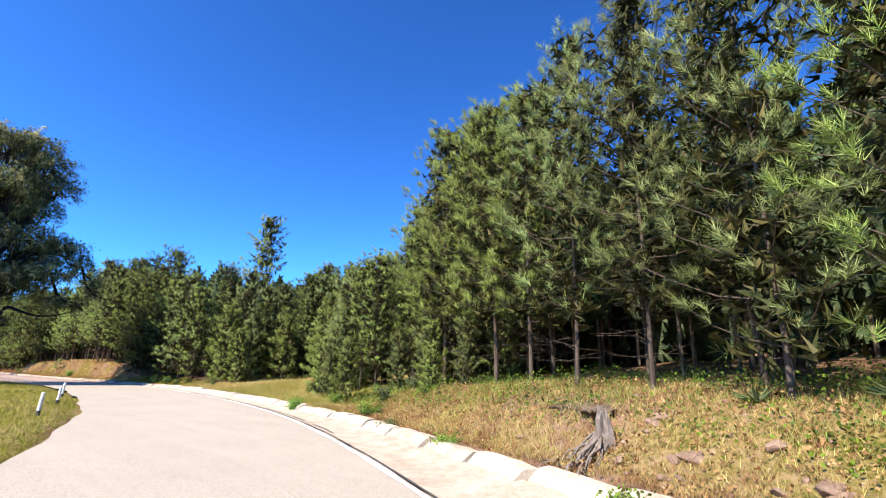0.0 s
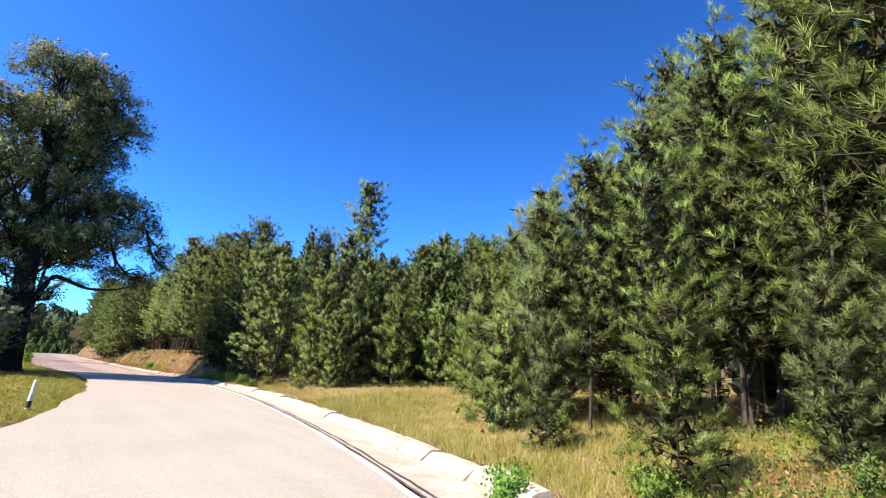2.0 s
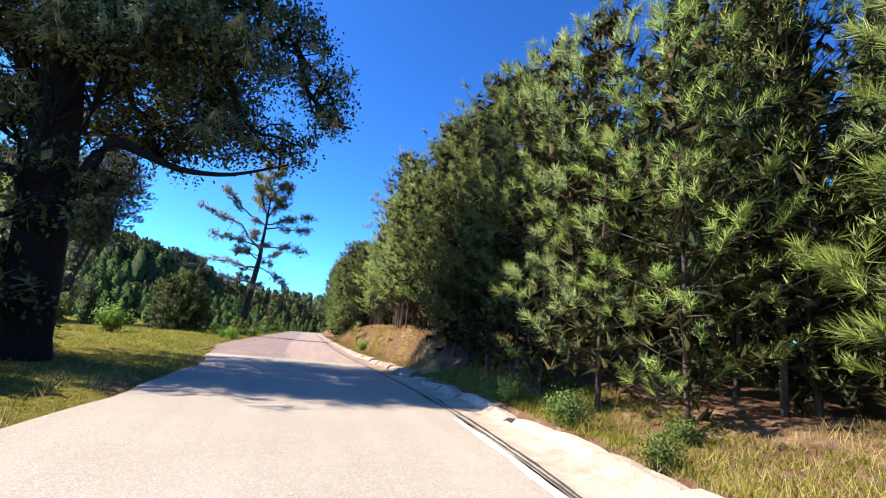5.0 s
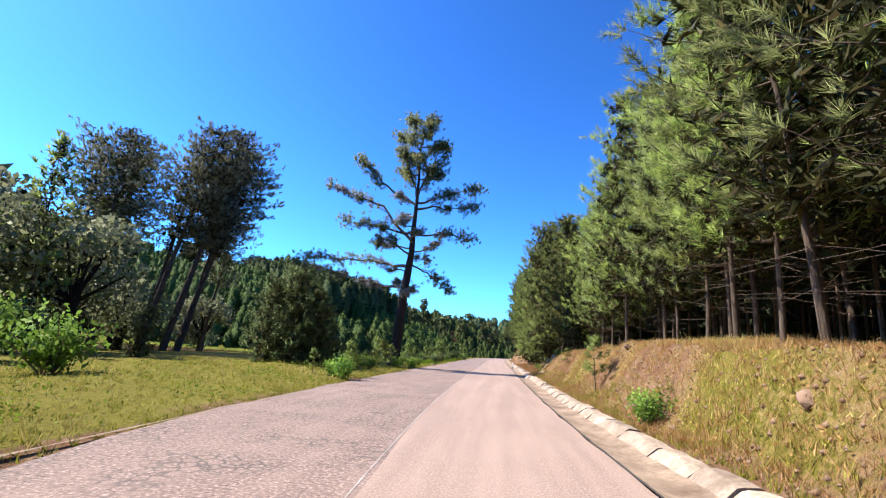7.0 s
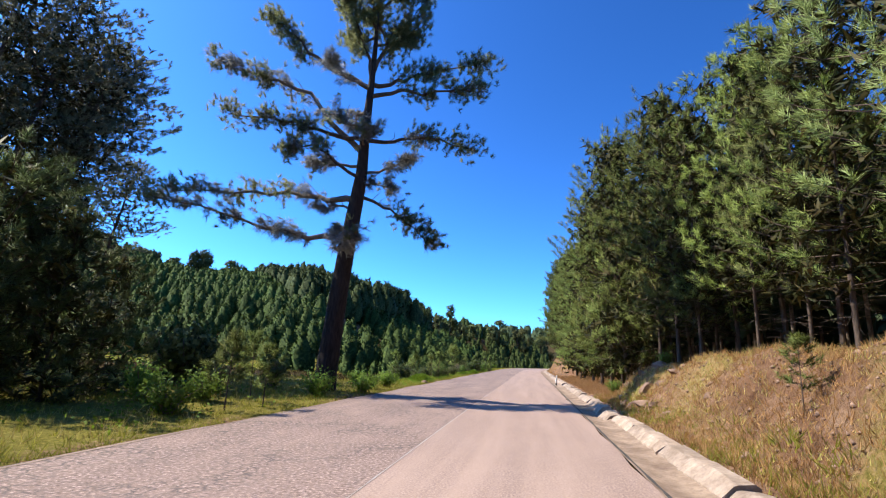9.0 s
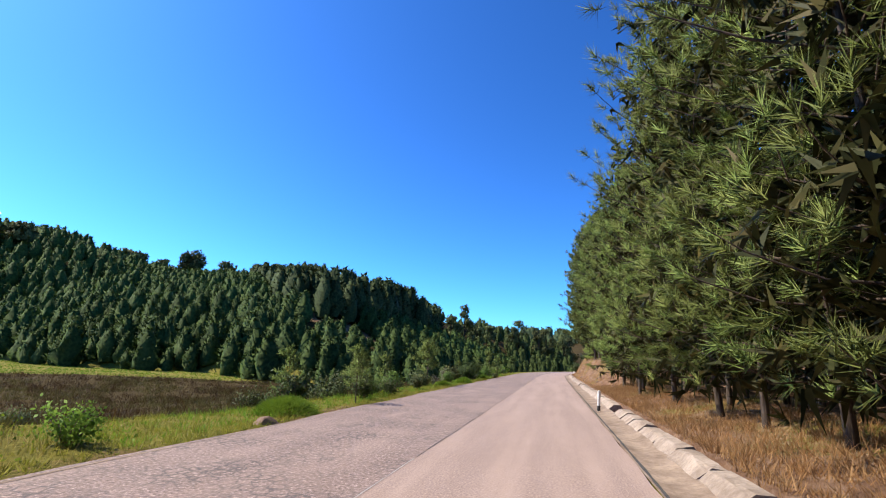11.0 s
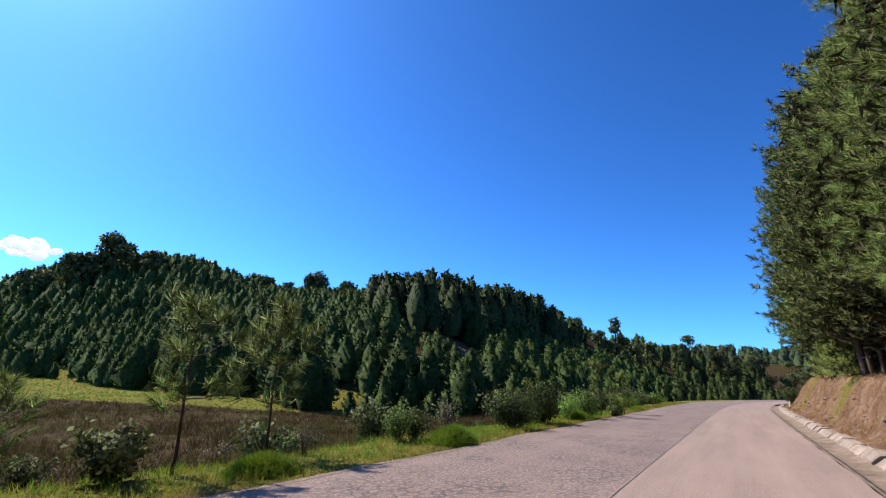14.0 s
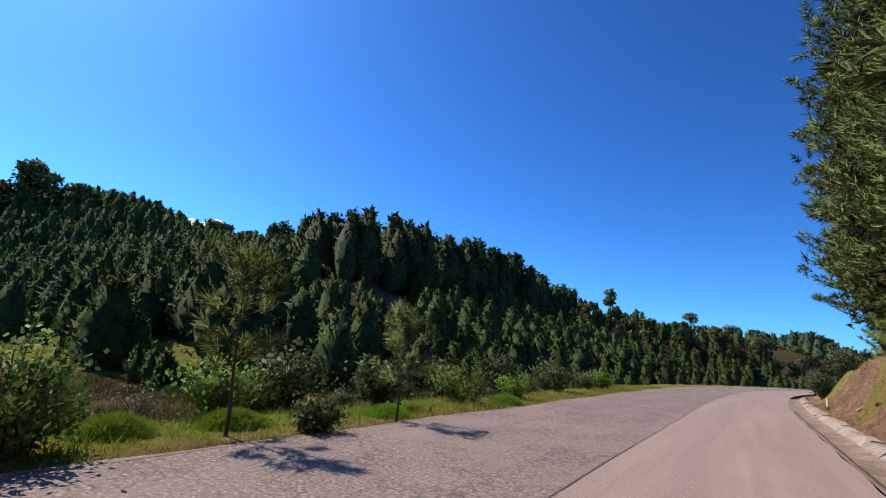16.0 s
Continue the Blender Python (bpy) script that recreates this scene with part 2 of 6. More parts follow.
def stone_mat(name, dark, light, stain, scale=4.0, rough=0.9):
    m, nt, b = mat(name, rough)
    info = nt.nodes.new("ShaderNodeObjectInfo")
    f, g = noise_tex(nt, scale, 6, 0.65), noise_tex(nt, scale * 9, 4, 0.6)
    c = ramp(nt, f, [(0.3, dark), (0.65, light)])
    c = mix(nt, ramp(nt, g, [(0.45, (0, 0, 0)), (0.75, (0.5, 0.5, 0.5))]), c, stain)
    h = node(nt, "ShaderNodeHueSaturation")
    mr = nt.nodes.new("ShaderNodeMapRange")
    mr.inputs[3].default_value, mr.inputs[4].default_value = 0.85, 1.12
    nt.links.new(info.outputs["Random"], mr.inputs[0])
    nt.links.new(mr.outputs[0], h.inputs["Value"])
    nt.links.new(c, h.inputs["Color"])
    nt.links.new(h.outputs[0], b.inputs["Base Color"])
    bump(nt, b, mix(nt, 0.5, f, g), 0.7, 0.03)
    return m


CONCRETE = stone_mat("kerb_concrete", (0.33, 0.26, 0.19), (0.54, 0.45, 0.35), (0.2, 0.15, 0.1), 3.0)
CONCRETE_OLD = stone_mat("stained_kerb_concrete", (0.2, 0.145, 0.105), (0.44, 0.345, 0.27), (0.15, 0.1, 0.07), 2.2)
GUTTER = stone_mat("gutter_concrete", (0.3, 0.23, 0.17), (0.5, 0.41, 0.32), (0.22, 0.16, 0.11), 2.0)
GUTTER_DIRTY = stone_mat("dirty_gutter_concrete", (0.13, 0.085, 0.06), (0.32, 0.235, 0.17), (0.1, 0.065, 0.042), 1.6)
ROCK = stone_mat("bank_rock", (0.13, 0.078, 0.052), (0.32, 0.21, 0.148), (0.12, 0.07, 0.045), 3.5)
TURF = stone_mat("dark_turf_soil", (0.07, 0.045, 0.03), (0.19, 0.13, 0.085), (0.06, 0.05, 0.02), 9.0)
PAINT = stone_mat("white_road_paint", (0.6, 0.57, 0.55), (0.78, 0.76, 0.74), (0.4, 0.36, 0.34), 9.0)
POST_W = stone_mat("white_post_paint", (0.68, 0.66, 0.62), (0.82, 0.8, 0.77), (0.5, 0.46, 0.4), 9.0, 0.6)
POST_B = stone_mat("dark_post_band", (0.03, 0.03, 0.03), (0.06, 0.055, 0.05), (0.1, 0.08, 0.07), 9.0, 0.7)
SEAM = stone_mat("pale_seam", (0.27, 0.23, 0.21), (0.42, 0.37, 0.34), (0.2, 0.17, 0.155), 3.0)
CRACK = stone_mat("tar_crack", (0.04, 0.037, 0.035), (0.08, 0.073, 0.068), (0.12, 0.1, 0.09), 12.0)
EARTH = earth_mat()
CLOUD, cnt, cb = mat("cloud", 1.0)
cb.inputs["Base Color"].default_value = (0.9, 0.92, 0.95, 1)
# added glow stands in for part of the clouds' sunlit brightness
cb.inputs["Emission Color"].default_value = (0.85, 0.92, 1.0, 1)
cb.inputs["Emission Strength"].default_value = 0.75


# ---- mesh helpers ----
def make_mesh(name, verts, faces, material, smooth=False, normals=None):
    me = bpy.data.meshes.new(name)
    verts = np.asarray(verts, dtype=np.float32).reshape(-1, 3)
    if isinstance(faces, np.ndarray) and faces.ndim == 2:
        k = faces.shape[1]
        me.vertices.add(len(verts))
        me.vertices.foreach_set("co", verts.ravel())
        me.loops.add(faces.size)
        me.loops.foreach_set("vertex_index", faces.astype(np.int32).ravel())
        me.polygons.add(len(faces))
        me.polygons.foreach_set("loop_start", np.arange(len(faces), dtype=np.int32) * k)
        me.update(calc_edges=True)
    else:
        me.from_pydata(verts.tolist(), [], faces)
    for mt in (material if isinstance(material, (list, tuple)) else [material]):
        me.materials.append(mt)
    if smooth:
        me.polygons.foreach_set("use_smooth", np.ones(len(me.polygons), dtype=bool))
    if normals is not None:                      # foliage is shaded by the roundness of its sprays
        me.attributes.new("custom_normal", "FLOAT_VECTOR", "POINT").data.foreach_set("vector", np.asarray(normals, np.float32).ravel())
    return me


def part(name, me, parent, label="", kind=""):
    ob = new(name, me)
    ob.parent = parent
    return tagged(ob, label, kind=kind)


def empty(name, loc, turn=0.0):
    ob = new(name)
    ob.matrix_basis = pose(*loc, 0, 0, turn)
    return ob


def unit(v):
    return v / np.maximum(np.linalg.norm(v, axis=-1, keepdims=True), 1e-6)


def blades(p, d, n, length, width, spread, r, droop=0.0):
    """n thin triangles out of every point p, about its direction d."""
    p, d = np.repeat(p, n, 0), np.repeat(d, n, 0)
    w = unit(d + spread * unit(r.normal(size=p.shape)))
    side = unit(np.cross(w, r.normal(size=p.shape)))
    ln = (length * r.uniform(0.7, 1.15, len(p)))[:, None]
    tip = p + w * ln
    tip[:, 2] -= droop * ln[:, 0]
    v = np.stack([p + side * width / 2, p - side * width / 2, tip], 1).reshape(-1, 3)
    return v, np.arange(len(v)).reshape(-1, 3)


def needles(p, d, c, n, length, width, r, shoot=0.2, spread=(0.35, 1.4), droop=0.1, own=0.9):
    """Plumes of n needles on the shoots that end at p and point along d; c is the way out of the crown."""
    m = len(p)
    p, d, c = np.repeat(p, n, 0), np.repeat(d, n, 0), np.repeat(c, n, 0)
    s = r.uniform(0, 1, (m * n, 1))
    base = p - d * shoot * s
    ang = (spread[0] + (spread[1] - spread[0]) * s) * r.uniform(0.45, 1.15, s.shape)
    w = d * np.cos(ang) + unit(np.cross(d, r.normal(size=p.shape))) * np.sin(ang)
    ln = length * r.uniform(0.75, 1.15, s.shape)
    tip = base + w * ln
    tip[:, 2] -= droop * ln[:, 0]
    nrm = unit(own * unit((base + tip) / 2 - p + d * shoot * 0.5) + 0.75 * c + np.array([0, 0, 0.25]))
    side = unit(np.cross(nrm + 0.6 * r.normal(size=p.shape), w)) * width / 2
    v = np.stack([base + side, base - side, tip], 1).reshape(-1, 3)
    return v, np.arange(len(v)).reshape(-1, 3), np.repeat(nrm, 3, 0)


def leaves(p, size, r, up=0.3, out=None, out_share=1.0):
    """A small pointed leaf of two triangles at every point; out is the way out of its clump."""
    d = unit(r.normal(size=p.shape) + np.array([0, 0, up]))
    s = unit(np.cross(d, r.normal(size=p.shape) + (0 if out is None else 1.2 * out)))
    ln = (size * r.uniform(0.6, 1.3, len(p)))[:, None]
    v = np.stack([p, p + d * ln * 0.5 + s * ln * 0.32, p + d * ln, p + d * ln * 0.5 - s * ln * 0.32], 1).reshape(-1, 3)
    f = np.arange(len(v)).reshape(-1, 4)
    if out is None:
        return v, f
    g = np.cross(s, d)
    flip = (g * out).sum(1) < 0
    f[flip] = f[flip][:, ::-1]
    return v, f, np.repeat(unit(out * out_share + 0.6 * g * np.where(flip, -1, 1)[:, None]), 4, 0)


def tube(path, radii, sides=6):
    """A tapered round limb along a path of points."""
    path = np.asarray(path, float)
    t = np.gradient(path, axis=0)
    t = unit(t)
    ref = np.where(np.abs(t[:, 2:3]) > 0.9, np.array([[1.0, 0, 0]]), np.array([[0, 0, 1.0]]))
    a = unit(np.cross(t, ref))
    b = np.cross(t, a)
    ang = np.linspace(0, 2 * math.pi, sides, endpoint=False)
    ring = path[:, None] + np.asarray(radii)[:, None, None] * (a[:, None] * np.cos(ang)[None, :, None] + b[:, None] * np.sin(ang)[None, :, None])
    v = ring.reshape(-1, 3)
    n = len(path)
    i, j = np.meshgrid(np.arange(n - 1), np.arange(sides), indexing="ij")
    k = (j + 1) % sides
    f = np.stack([i * sides + j, i * sides + k, (i + 1) * sides + k, (i + 1) * sides + j], -1).reshape(-1, 4)
    return v, f


def joined(bits):
    """Several meshes' points and faces, with or without normals, as one."""
    vs, fs, ns, o = [], [], [], 0
    for v, f, *n in bits:
        vs.append(v)
        fs.append(f + o)
        ns += n
        o += len(v)
    return (np.concatenate(vs), np.concatenate(fs), *([np.concatenate(ns)] if ns else []))


def leafy(name, bits, material):
    """A mesh of sprays or leaves with their rounded shading."""
    v, f, n = bits
    return make_mesh(name, v, f, material, True, n)


# ---- the road's plan ----
KNOTS = [(-400, -230), (-140, -60), (-100, -25.5), (-85, -15.7), (-75, -9.6), (-66.9, -4.9), (-64.3, -3.6), (-58.7, -1.15), (-52.9, 0.55), (-46.6, 1.85),
         (-40.3, 2.95), (-36.8, 3.45), (-32, 3.6), (-27, 3.5), (-20, 2.95), (-13, 2.65), (-5, 2.58), (20, 2.55), (50, 2.55),
         (70, 2.7), (85, 3.5), (100, 5.8), (120, 11), (150, 24), (220, 60), (500, 220), (3000, 1700)]
_ky, _kx = np.array(KNOTS, float).T
_fy = np.arange(-420, 3000, 0.5)
_fx = np.interp(_fy, _ky, _kx)
for _ in range(3):
    _fx[8:-8] = np.convolve(_fx, np.ones(17) / 17, "same")[8:-8]


def edge_right(y):
    return np.interp(y, _fy, _fx)


def road_width(y):
    return np.interp(y, [-70, -45, -26, -14, 60, 90], [4.9, 5.05, 5.15, 6.05, 6.05, 6.4])


def gutter_width(y):
    return np.interp(y, [-76, -69, -66, -60, -53, -30, -22, -14, 300], [1.9, 1.75, 1.25, 0.98, 0.8, 0.75, 0.7, 0.55, 0.5])


def smooth(a, b, x):
    t = np.clip((x - a) / (b - a), 0, 1)
    return t * t * (3 - 2 * t)


def lumps(x, y, s, seed=0.0):
    return (np.sin(x * 1.31 * s + seed + 1.7 * np.sin(y * 0.61 * s + seed)) + np.sin(y * 1.13 * s - seed + 1.3 * np.sin(x * 0.83 * s)) + 0.6 * np.sin((x + y) * 2.3 * s + 2 * seed)) / 2.6


BANK_Y = [-140, -66, -62, -56, -50, -40, -34, -26, -24.5, -15, -10, 4, 8, 11, 14, 33, 37, 45, 70, 90, 120]
BANK_H = [1.1, 0.97, 0.78, 0.5, 0.5, 0.5, 0.65, 0.8, 1.4, 1.5, 1.75, 1.45, 1.15, 0.7, 0.45, 0.5, 0.9, 1.7, 2.2, 1.2, 0.6]
BANK_W = [1.8, 1.8, 2.0, 4.0, 4.0, 4.0, 3.0, 2.4, 0.9, 1.1, 1.7, 1.6, 1.2, 2.0, 3.0, 3.0, 1.6, 1.5, 1.8, 2.5, 3.0]


def up_hill(x, y):
    """How far up from the foot of the hill a place lies."""
    a = y - np.interp(x, [-140, -95, -46, -30], [46, 57, 64, 61])
    b = np.interp(y, [50, 62, 70, 90, 110, 136, 200, 400, 900], [-30, -26, -22, -19, -17, -12, 2, 60, 160]) - x
    h = np.clip(0.5 + 0.5 * (a - b) / 12, 0, 1)
    return a * (1 - h) + b * h - 12 * h * (1 - h)


def ground_height(x, y):
    """Height of the land at a place, the road's bed a little sunk."""
    x, y = np.asarray(x, float), np.asarray(y, float)
    e, w, g = edge_right(y), road_width(y), gutter_width(y)
    d = x - (e + g + 0.32)
    bh, bw = np.interp(y, BANK_Y, BANK_H), np.interp(y, BANK_Y, BANK_W)
    steep = np.clip(bh - 0.6, 0, 1)
    right = 0.13 + (bh - 0.13) * smooth(0.1, 1, d / bw) + np.clip(d - bw, 0, 400) * np.interp(y, [-90, -60, -30, 10, 60], [0.12, 0.08, 0.05, 0.06, 0.05]) \
        - steep * 0.45 * np.clip(lumps(x, y, 0.9, 9.0), 0, 1) * smooth(0.2, 0.5, d / bw) * (1 - smooth(0.75, 1.05, d / bw)) + steep * 0.16 * lumps(x, y, 1.9, 2.0) * smooth(0.15, 0.6, d / bw) + 0.05 * lumps(x, y, 2.6, 5.0) * smooth(0.1, 0.5, d) + steep * 0.09 * lumps(x, y, 4.3, 7.0) * smooth(0.1, 0.5, d / bw) * (1 - smooth(1.0, 1.6, d / bw))
    q = (e - w) - x
    fall = smooth(11, 22, y)
    left = -0.02 + 0.09 * smooth(0.2, 2.5, q) * (1 - fall) + 0.07 * lumps(x, y, 1.1, 1.0) * smooth(0.3, 2, q) \
        - fall * (1.5 * smooth(1.2, 7, q) + 0.5 * smooth(6, 25, q)) + 0.9 * smooth(22, 48, -x) * fall + 1.2 * smooth(55, 90, -x) * fall \
        - 0.6 * smooth(8, 30, q) * (1 - fall)
    u = np.maximum(up_hill(x, y), 0.0)
    hill = 26 * (1 - np.exp(-u / 45)) * (1 + 0.75 * smooth(88, 115, -x) * (1 - smooth(85, 122, y))) * (1 + 0.35 * smooth(170, 260, y))
    hill = hill + (np.minimum(0.0062 * u * u, np.interp(y, [165, 200, 230, 260, 320, 400, 600], [29, 25, 21, 16.5, 12.5, 11, 16])) - hill) * smooth(135, 175, y)
    left = left + hill + 0.5 * lumps(x, y, 0.12, 3.0) * smooth(0, 20, u)
    far = 20 * smooth(300, 800, y) + 0.012 * np.clip(np.abs(x) - 60, 0, 900) * smooth(120, 400, y)
    z = np.where(x > e, right, left) + far
    road = (x > e - w - 0.12) & (x < e + g + 0.34)
    return np.where(road, -0.12 + far, z)


# ---- ground ----
ucols = np.concatenate([[-1500, -1000, -700, -500, -380, -300, -250, -215, -190], np.arange(-175, -60, 5.0), np.arange(-60, -22, 1.6), np.arange(-22, -13, 0.8), np.arange(-13, -6.6, 0.4),
                        [-6.4, -6.17, -6.04, -5.6, -5.15, -5.0, -3.0, 0.0, 0.45, 0.85, 1.0], np.arange(1.1, 3.4, 0.2), np.arange(3.4, 8, 0.4), np.arange(8, 20, 1.0), np.arange(20, 60, 5.0), [60, 80, 110, 160, 240, 400, 700, 1200]])
yrows = np.concatenate([[-400, -300, -220, -170, -140, -120, -105, -95], np.arange(-88, 76, 0.6), np.arange(76, 130, 1.5), np.arange(130, 300, 7.0), np.arange(300, 900, 40.0), [950, 1100, 1300, 1700, 2300]])
GX = edge_right(yrows)[:, None] * np.where(np.abs(ucols) > 300, 0.3, 1.0)[None, :] + ucols[None, :]
GY = np.repeat(yrows[:, None], len(ucols), 1)
GZ = ground_height(GX, GY)
nr, nc = GX.shape
ii, jj = np.meshgrid(np.arange(nr - 1), np.arange(nc - 1), indexing="ij")
gf = np.stack([ii * nc + jj, ii * nc + jj + 1, (ii + 1) * nc + jj + 1, (ii + 1) * nc + jj], -1).reshape(-1, 4)
gm = make_mesh("ground", np.stack([GX, GY, GZ], -1), gf, EARTH, True)
ge, gw, gg = edge_right(GY), road_width(GY), gutter_width(GY)
gd, gq = GX - (ge + gg + 0.32), (ge - gw) - GX
gl = lumps(GX, GY, 0.9, 4.0)
straw = np.where(GX > ge, 0.75 + 0.3 * gl, 0.15 + 0.35 * lumps(GX, GY, 0.35, 2.0) + 0.35 * (1 - smooth(-60, -35, GY)))
straw = np.where((GX > ge) & (GY < -57), 0.6 + 0.35 * gl, straw)
straw = np.where((GX > ge) & (GY > -57) & (GY < -36), 0.85 + 0.2 * gl, straw)
bsteep = np.clip(np.interp(GY, BANK_Y, BANK_H) - 0.75, 0, 1)
bw_ = np.interp(GY, BANK_Y, BANK_W)
soil = np.where(GX > ge, np.maximum(smooth(0.5, 0.9, bsteep) * (0.55 + 0.35 * gl) * (gd < bw_ + 0.4), 0.85 * smooth(2.5, 5.5, gd - 0.15 * gl) * np.where((GY > -53) & (GY < -38), 0.25, 1.0)), 0.0)
soil = np.where((GX > ge) & (GY < -57) & (gd < 3.2), np.maximum(0.5 * soil, 0.42 + 0.45 * gl), soil)
gu = up_hill(GX, GY)
hole = np.exp(-(((GX + 39) / 8) ** 2 + ((GY - 92) / 6) ** 2) ** 2)
soil = np.where((GX > ge) & (GY > 12) & (GY < 70), np.maximum(soil, 0.62 + 0.3 * gl), soil)
soil = np.where((GX > ge) & (GY > -25.5) & (GY < 11) & (gd < bw_), np.maximum(0.4 * soil, 0.5 + 0.42 * gl), soil)
straw = np.where((GX > ge) & (GY > -26) & (GY < 80) & (gd < bw_ + 0.6), 0.6 + 0.4 * gl, straw)
soil = np.where((GX > ge) & (GY > -38) & (GY < -25) & (gd > 0.8), 0.95, soil)
soil = np.where((GX <= ge) & (gq < 0.5), 0.45 + 0.35 * gl, soil)
soil = np.where((GX > ge) & (gd < 0.25), 0.8, soil)
marsh = np.where(GX < ge, smooth(16, 24, GY) * smooth(1.6, 4.5, gq + 1.2 * gl) * (1 - smooth(-2, 3, -GX - np.interp(GY, [20, 40, 50, 60, 66], [60, 50, 41, 30, 24]) + gl)), 0)
soil = np.maximum(soil, 1.2 * hole * (GX < ge))
# hill ground borrows the dark marsh colour, painting shaded gaps between planted trees
marsh = np.where((GX < ge) & (gu > 3), 0.9, marsh)
ca = gm.color_attributes.new("cover", "FLOAT_COLOR", "POINT")
ca.data.foreach_set("color", np.stack([np.clip(straw, 0, 1), np.clip(soil, 0, 1), np.clip(marsh, 0, 1), np.ones_like(marsh)], -1).astype(np.float32).ravel())
ground = tagged(new("ground", gm), "grassy valley floor, red earth banks and hillsides", "ground", kind="structure")


# ---- road, gutter, kerb ----
def strip(ys, lefts, rights, zs, cols=1):
    f = np.linspace(0, 1, cols + 1)
    x = lefts[:, None] * (1 - f) + rights[:, None] * f
    z = zs if np.ndim(zs) == 2 else np.repeat(np.asarray(zs)[:, None], cols + 1, 1)
    v = np.stack([x, np.repeat(ys[:, None], cols + 1, 1), z], -1).reshape(-1, 3)
    i, j = np.meshgrid(np.arange(len(ys) - 1), np.arange(cols), indexing="ij")
    n = cols + 1
    return v, np.stack([i * n + j, i * n + j + 1, (i + 1) * n + j + 1, (i + 1) * n + j], -1).reshape(-1, 4)


def far_rise(y):
    return 20 * smooth(300, 800, y)


ry = np.concatenate([np.arange(-140, -30, 0.7), np.arange(-30, 180, 1.4), np.arange(180, 420, 10.0)])
re_, rw_ = edge_right(ry), road_width(ry)
wob = 0.06 * np.sin(ry * 0.9) + 0.035 * np.sin(ry * 2.3 + 1)
mid_x = re_ - np.interp(ry, [-24, -14], [2.6, 2.77])
for sel, mt, lb in ((ry <= -21, ASPHALT, "worn pale two-lane asphalt country road"), (ry >= -22.5, LANE, "smooth brown-grey asphalt lane of the country road")):
    yy = ry[sel]
    v, f = strip(yy, (mid_x + 0.012 * np.sin(ry * 3.1))[sel], (re_ + 0.03 * np.sin(ry * 2.3))[sel], far_rise(yy) - (0.004 if mt is ASPHALT else 0), 3)
    tagged(new("road", make_mesh("road", v, f, mt, True)), lb, "road", kind="structure")
for lane, sel, mt in (("road", ry <= -21, ASPHALT), ("road_lane", ry >= -22.5, CHIPSEAL)):
    yy = ry[sel]
    v, f = strip(yy, (re_ - rw_ + wob)[sel], (mid_x + 0.012 * np.sin(ry * 3.1))[sel], far_rise(yy) - (0.004 if lane == "road" else 0), 3)
    if lane == "road":
        tagged(new("road", make_mesh("road", v, f, mt, True)), "worn pale asphalt lane of the country road", "road", kind="structure")
tagged(new("road_lane", make_mesh("road_lane", v, f, [CHIPSEAL], True)), "rough grey chip-seal lane of the road", "road", kind="structure")
for gy, gmat, glab in ((np.arange(-138, -24.6, 0.7), GUTTER, "shallow pale concrete gutter beside the kerb"), (np.arange(-25.3, 84, 0.7), GUTTER_DIRTY, "shallow concrete gutter stained with red earth")):
    g0, g1 = edge_right(gy), edge_right(gy) + gutter_width(gy)
    gz = np.stack([0.004 + 0 * gy, -0.03 + 0 * gy, -0.035 + 0.01 * np.sin(gy), 0.012 + 0 * gy], 1)
    v, f = strip(gy, g0, g1 + 0.03, gz + (0.003 if gmat is GUTTER_DIRTY else 0.0), 3)
    tagged(new("gutter", make_mesh("gutter", v, f, gmat, True)), glab, "gutter", kind="structure")


def ribbon(name, ys, off, width, material, label, wobble=0.0, z=0.005, seed=0):
    r = np.random.default_rng(seed)
    c = edge_right(ys) + off + wobble * np.cumsum(r.normal(size=len(ys))) / math.sqrt(len(ys))
    wd = width * (1 + 0.35 * r.normal(size=len(ys)).clip(-1, 1))
    v, f = strip(ys, c - wd / 2, c + wd / 2, z + far_rise(ys))
    return tagged(new(name, make_mesh(name, v, f, material)), label, "road marking", kind="structure")


ribbon("edge_line", np.arange(-110, -33, 0.6), -0.1, 0.1, PAINT, "worn white painted road edge line")
ribbon("edge_crack", np.arange(-110, 70, 0.25), 0.0, 0.035, CRACK, "dark crack along the asphalt edge", 0.05, 0.007, 3)
ribbon("edge_crack", np.arange(-62, -30, 0.25), 0.17, 0.03, CRACK, "dark crack in the gutter concrete", 0.14, 0.006, 4)
ribbon("centre_seam", np.arange(-24, 14, 0.3), -2.77, 0.016, SEAM, "faint pale seam between the two lanes", 0.0, 0.004, 5)
ribbon("centre_seam", np.arange(13.9, 84, 0.3), -2.77, 0.012, CRACK, "thin dark seam between the two lanes", 0.05, 0.004, 6)
ribbon("edge_line", np.arange(-24, 84, 0.5), -5.95, 0.05, GUTTER_DIRTY, "dusty brown crumbling asphalt edge", 0.12, 0.004, 8)


def gz_at(x, y):
    return float(ground_height(x, y))


def surface(x, y):
    """Height of the ground as it is meshed, for what grows or lies on it."""
    i = np.clip(np.searchsorted(yrows, y) - 1, 0, nr - 2)
    fy = (y - yrows[i]) / (yrows[i + 1] - yrows[i])
    u = x - edge_right(y)
    j = np.clip(np.searchsorted(ucols, u) - 1, 0, nc - 2)
    fx = (u - ucols[j]) / (ucols[j + 1] - ucols[j])
    return (GZ[i, j] * (1 - fx) + GZ[i, j + 1] * fx) * (1 - fy) + (GZ[i + 1, j] * (1 - fx) + GZ[i + 1, j + 1] * fx) * fy


# ---- kerb stones ----
kerb = tagged(new("kerb"), "low kerb of pale worn concrete blocks with dark joints", "kerb", kind="structure")
kr = np.random.default_rng(11)


